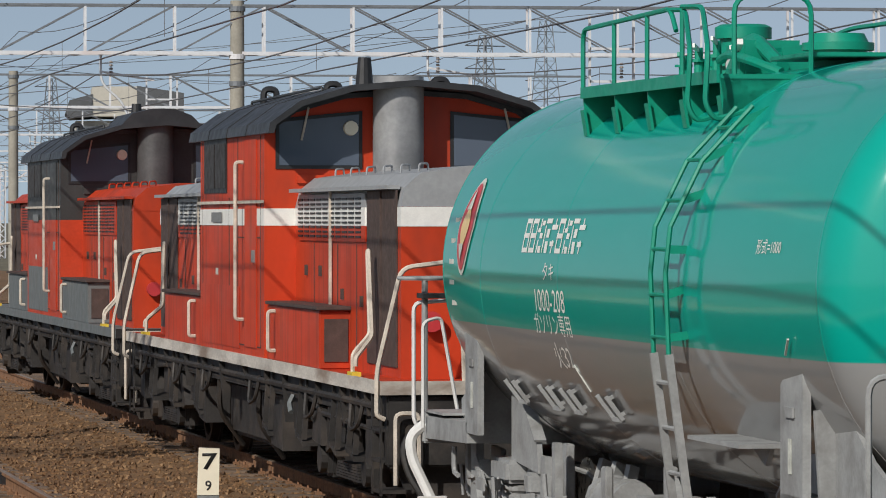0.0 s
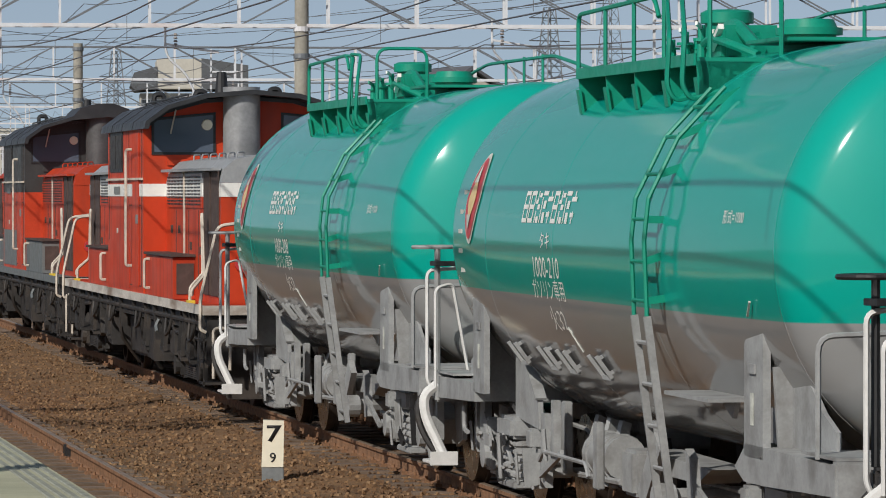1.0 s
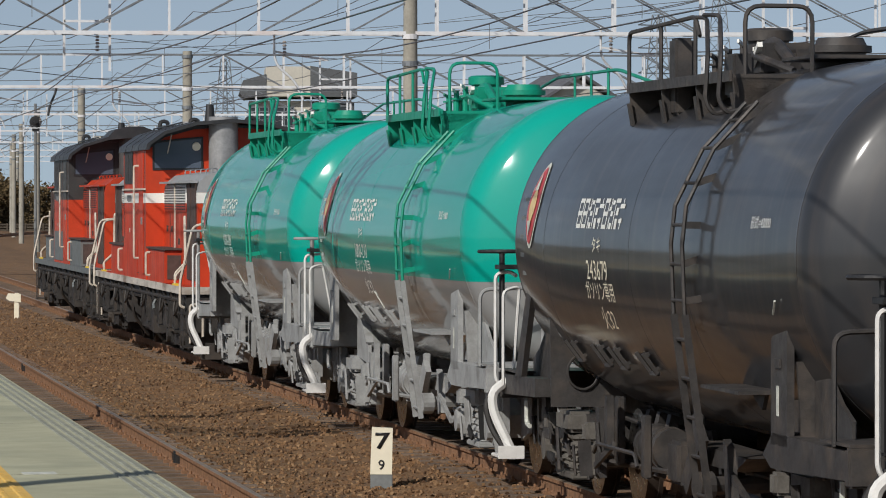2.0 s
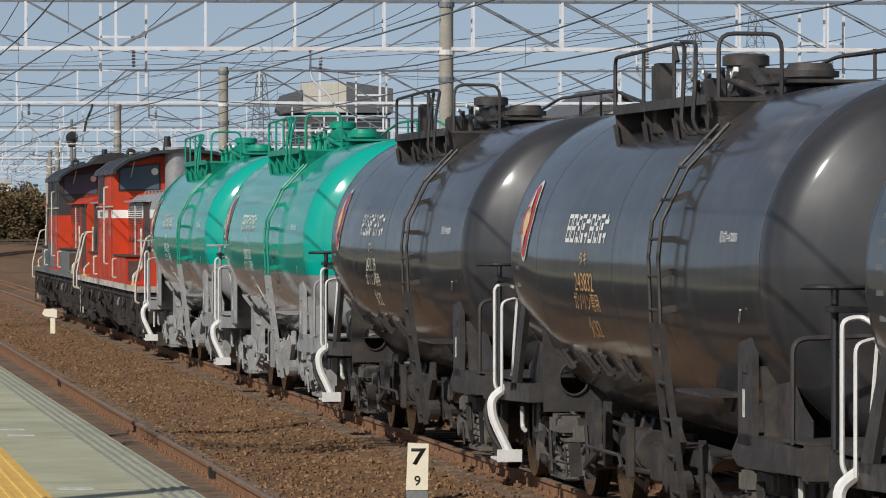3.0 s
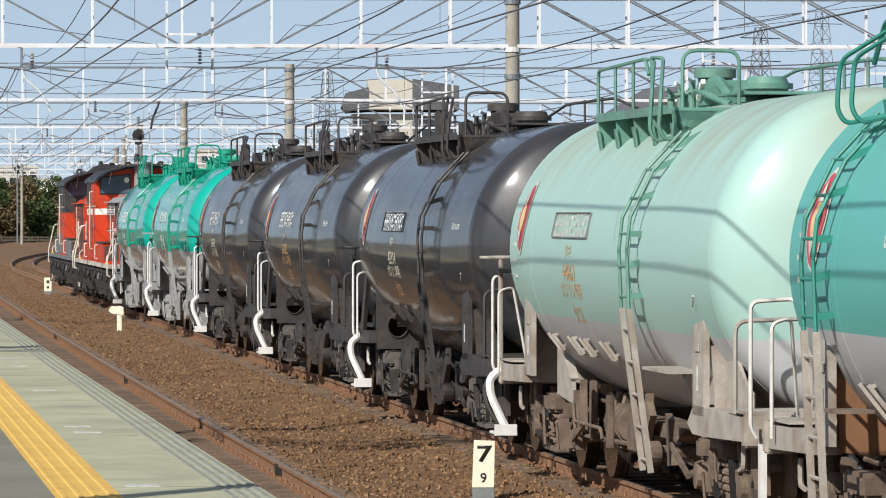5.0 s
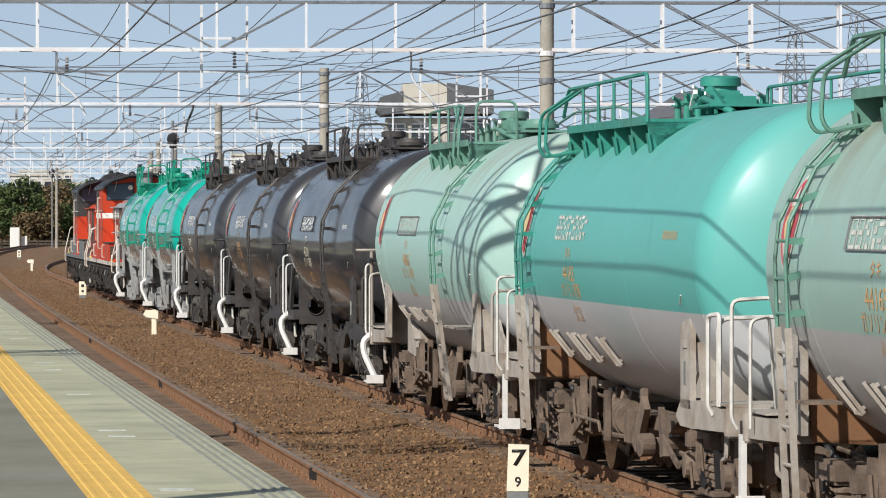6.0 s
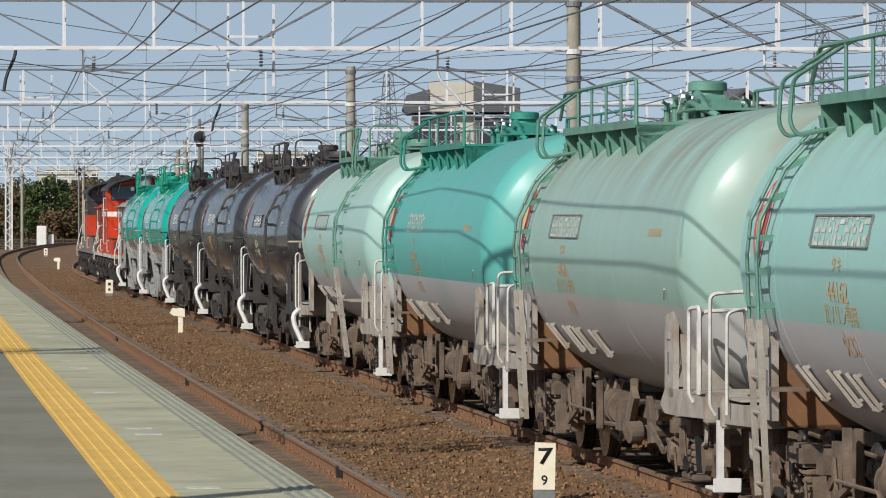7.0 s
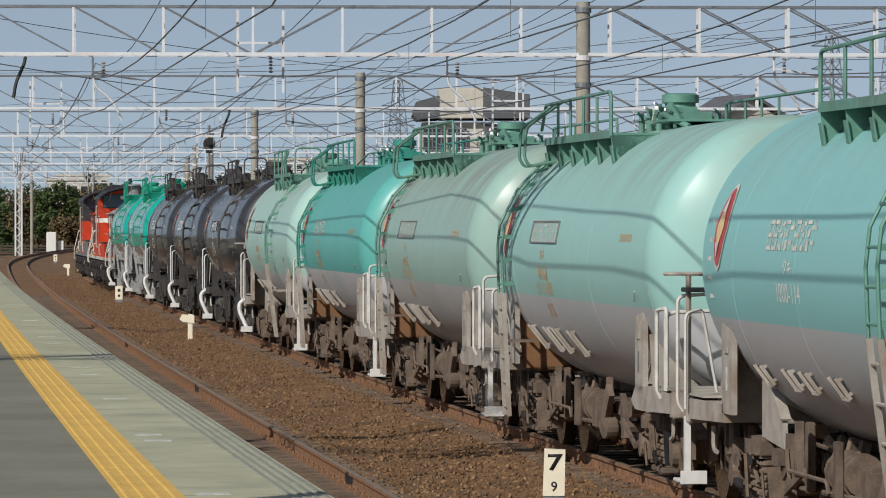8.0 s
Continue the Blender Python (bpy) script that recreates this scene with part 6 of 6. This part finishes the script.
    for yc, half in ((-5.9, 1.15), (0.0, 0.9), (5.9, 1.15)):
        if yc == 0.0:
            axles = ()
        else:
            axles = (-half, half)
        bog = part("bogie", box(B(), -0.95, 0.95, yc - 0.25, yc + 0.25, 0.5, 0.82, 0.03), "under", lo)
        for s in (-1, 1):
            if axles:
                part("side_frame", prism(B(), [(yc - 1.85, 0.45), (yc - 1.85, 0.72), (yc - 0.6, 0.9), (yc + 0.6, 0.9), (yc + 1.85, 0.72), (yc + 1.85, 0.45), (yc + 0.8, 0.5), (yc + 0.5, 0.35), (yc - 0.5, 0.35), (yc - 0.8, 0.5)], min(s * 1.0, s * 1.14), max(s * 1.0, s * 1.14), "x"), "under", bog)
                bm = B()
                for k in range(6):
                    box(bm, min(s * 1.15, s * 1.24), max(s * 1.15, s * 1.24), yc - 0.62 + 0.02 * k, yc + 0.62 - 0.02 * k, 0.30 + 0.025 * k, 0.32 + 0.025 * k)
                part("leaf_spring", bm, "under", bog)
            for d in axles:
                bm = box(B(), min(s * 1.1, s * 1.24), max(s * 1.1, s * 1.24), yc + d - 0.2, yc + d + 0.2, 0.26, 0.62, 0.04)
                tube(bm, [(s * 1.22, yc + d, 0.43), (s * 1.3, yc + d, 0.43)], 0.13, 12)
                part("axle_box", bm, "under", bog)
                part("sand_box", prism(B(), [(yc + d - 0.55, 0.55), (yc + d - 0.35, 0.9), (yc + d - 0.1, 0.9), (yc + d - 0.35, 0.5)], min(s * 1.16, s * 1.3), max(s * 1.16, s * 1.3), "x"), "under", bog)
        for d in axles:
            bm = B()
            tube(bm, [(-1.0, 0, 0), (1.0, 0, 0)], 0.085, 10)
            for s in (-1, 1):
                spin(bm, [(s * 0.50, 0.12), (s * 0.50, 0.453), (s * 0.53, 0.453), (s * 0.535, 0.432), (s * 0.63, 0.428), (s * 0.63, 0.36), (s * 0.58, 0.34), (s * 0.575, 0.17), (s * 0.64, 0.13), (s * 0.64, 0.08)], 28, "x")
            ws = part("wheelset", bm, "wheel", bog, smooth=True)
            ws.location = (0, yc + d, 0.43)
            WHEELS.append(ws)
    return lo


# ---- make-up of the train: two locomotives, two green, three black, five pale wagons ----
TRAIN = []
CAR_ONE = 28.54                       # middle of the first wagon along the line at the start
LEN_CAR, LEN_LOCO = 13.566, 18.0
loco_b = make_loco("vermilion diesel locomotive with a white band and grey hood roofs", "red", "grey_roof", "red", "red", True, "stack")
loco_a = make_loco("vermilion diesel locomotive with a black cab and grey sills", "red", "red", "cab_black", "loco_grey", False, "stack_dark")
TRAIN.append((loco_a, CAR_ONE + LEN_CAR / 2 + LEN_LOCO * 1.5 + 0.5))
TRAIN.append((loco_b, CAR_ONE + LEN_CAR / 2 + LEN_LOCO * 0.5 + 0.4))


def words(number, y=1.27):
    return [("タキ", y, 2.25, 0.105, 1.3), (number, y, 2.05, 0.165, 1.15 if len(number) > 6 else 1.3), ("ガソリン専用", y, 1.88, 0.125, 1.15), ("火32", y - 0.05, 1.66, 0.15, 1.3)]


SIDE_G = [("形式=1000", -4.3, 2.46, 0.07, 1.1)]
SIDE_B = [("形式=43000", -4.3, 2.46, 0.07, 1.1)]
SPECS = [
    ("glossy green tank wagon with a grey belly, freshly painted", "tank_green", "chassis_grey", "green", "rail_white", words("1000-208") + SIDE_G, "white_paint", "white_paint", "A", ""),
    ("glossy green tank wagon with a grey belly and hand-brake wheel", "tank_green", "chassis_grey", "green", "rail_white", words("1000-210") + SIDE_G, "white_paint", "white_paint", "A", ""),
    ("black tank wagon with soot-dark bogies and white markings", "tank_black", "soot", "soot", "rail_white", words("243679") + SIDE_B, "white_paint", "cream", "B", "", 0.08),
    ("black tank wagon, slightly scuffed, with dark fittings", "tank_black", "soot", "soot", "rail_white", words("243832") + SIDE_B, "white_paint", "orange_letter", "B", "", 0.0),
    ("black tank wagon with a raised name board and dark railing", "tank_black", "soot", "soot", "rail_white", words("43314")[:3] + SIDE_B, "white_paint", "cream", "B", "black", -0.35),
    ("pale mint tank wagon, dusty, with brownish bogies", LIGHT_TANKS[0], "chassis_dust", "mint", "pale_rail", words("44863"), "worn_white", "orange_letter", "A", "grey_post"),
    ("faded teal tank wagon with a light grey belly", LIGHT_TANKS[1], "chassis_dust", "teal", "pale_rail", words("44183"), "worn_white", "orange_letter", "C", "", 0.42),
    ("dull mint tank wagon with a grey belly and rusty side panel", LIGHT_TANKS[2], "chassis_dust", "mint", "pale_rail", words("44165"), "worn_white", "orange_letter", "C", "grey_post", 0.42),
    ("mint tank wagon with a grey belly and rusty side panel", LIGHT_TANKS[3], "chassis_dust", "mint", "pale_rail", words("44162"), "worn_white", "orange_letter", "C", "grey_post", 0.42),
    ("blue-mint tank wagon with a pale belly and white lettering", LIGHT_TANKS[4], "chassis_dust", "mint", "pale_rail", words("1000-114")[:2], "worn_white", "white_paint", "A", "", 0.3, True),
]
for i, spec in enumerate(SPECS):
    wagon = make_tank_car(*spec)
    if i == 4:
        write(wagon, *words("")[3], "orange_letter")
    TRAIN.append((wagon, CAR_ONE - LEN_CAR * i))


def on_line(y):
    return pose(TRACK_TRAIN + bend_train(y), y, 0, 0, 0, -heading_train(y))


def motions():
    for thing, start in TRAIN:
        walk(thing, [(t, on_line(along(t, start))) for t in [k * 0.5 for k in range(17)]])
    # wheels roll with the distance run
    for ws in WHEELS:
        rows = []
        base = ws.location.copy()
        for k in range(241):
            t = k / 30
            a = -(along(t, 0.0) / 0.43) % (2 * math.pi)
            rows.append((t, Matrix.Translation(base) @ Matrix.Rotation(a, 4, "X")))
        walk(ws, rows)


motions()
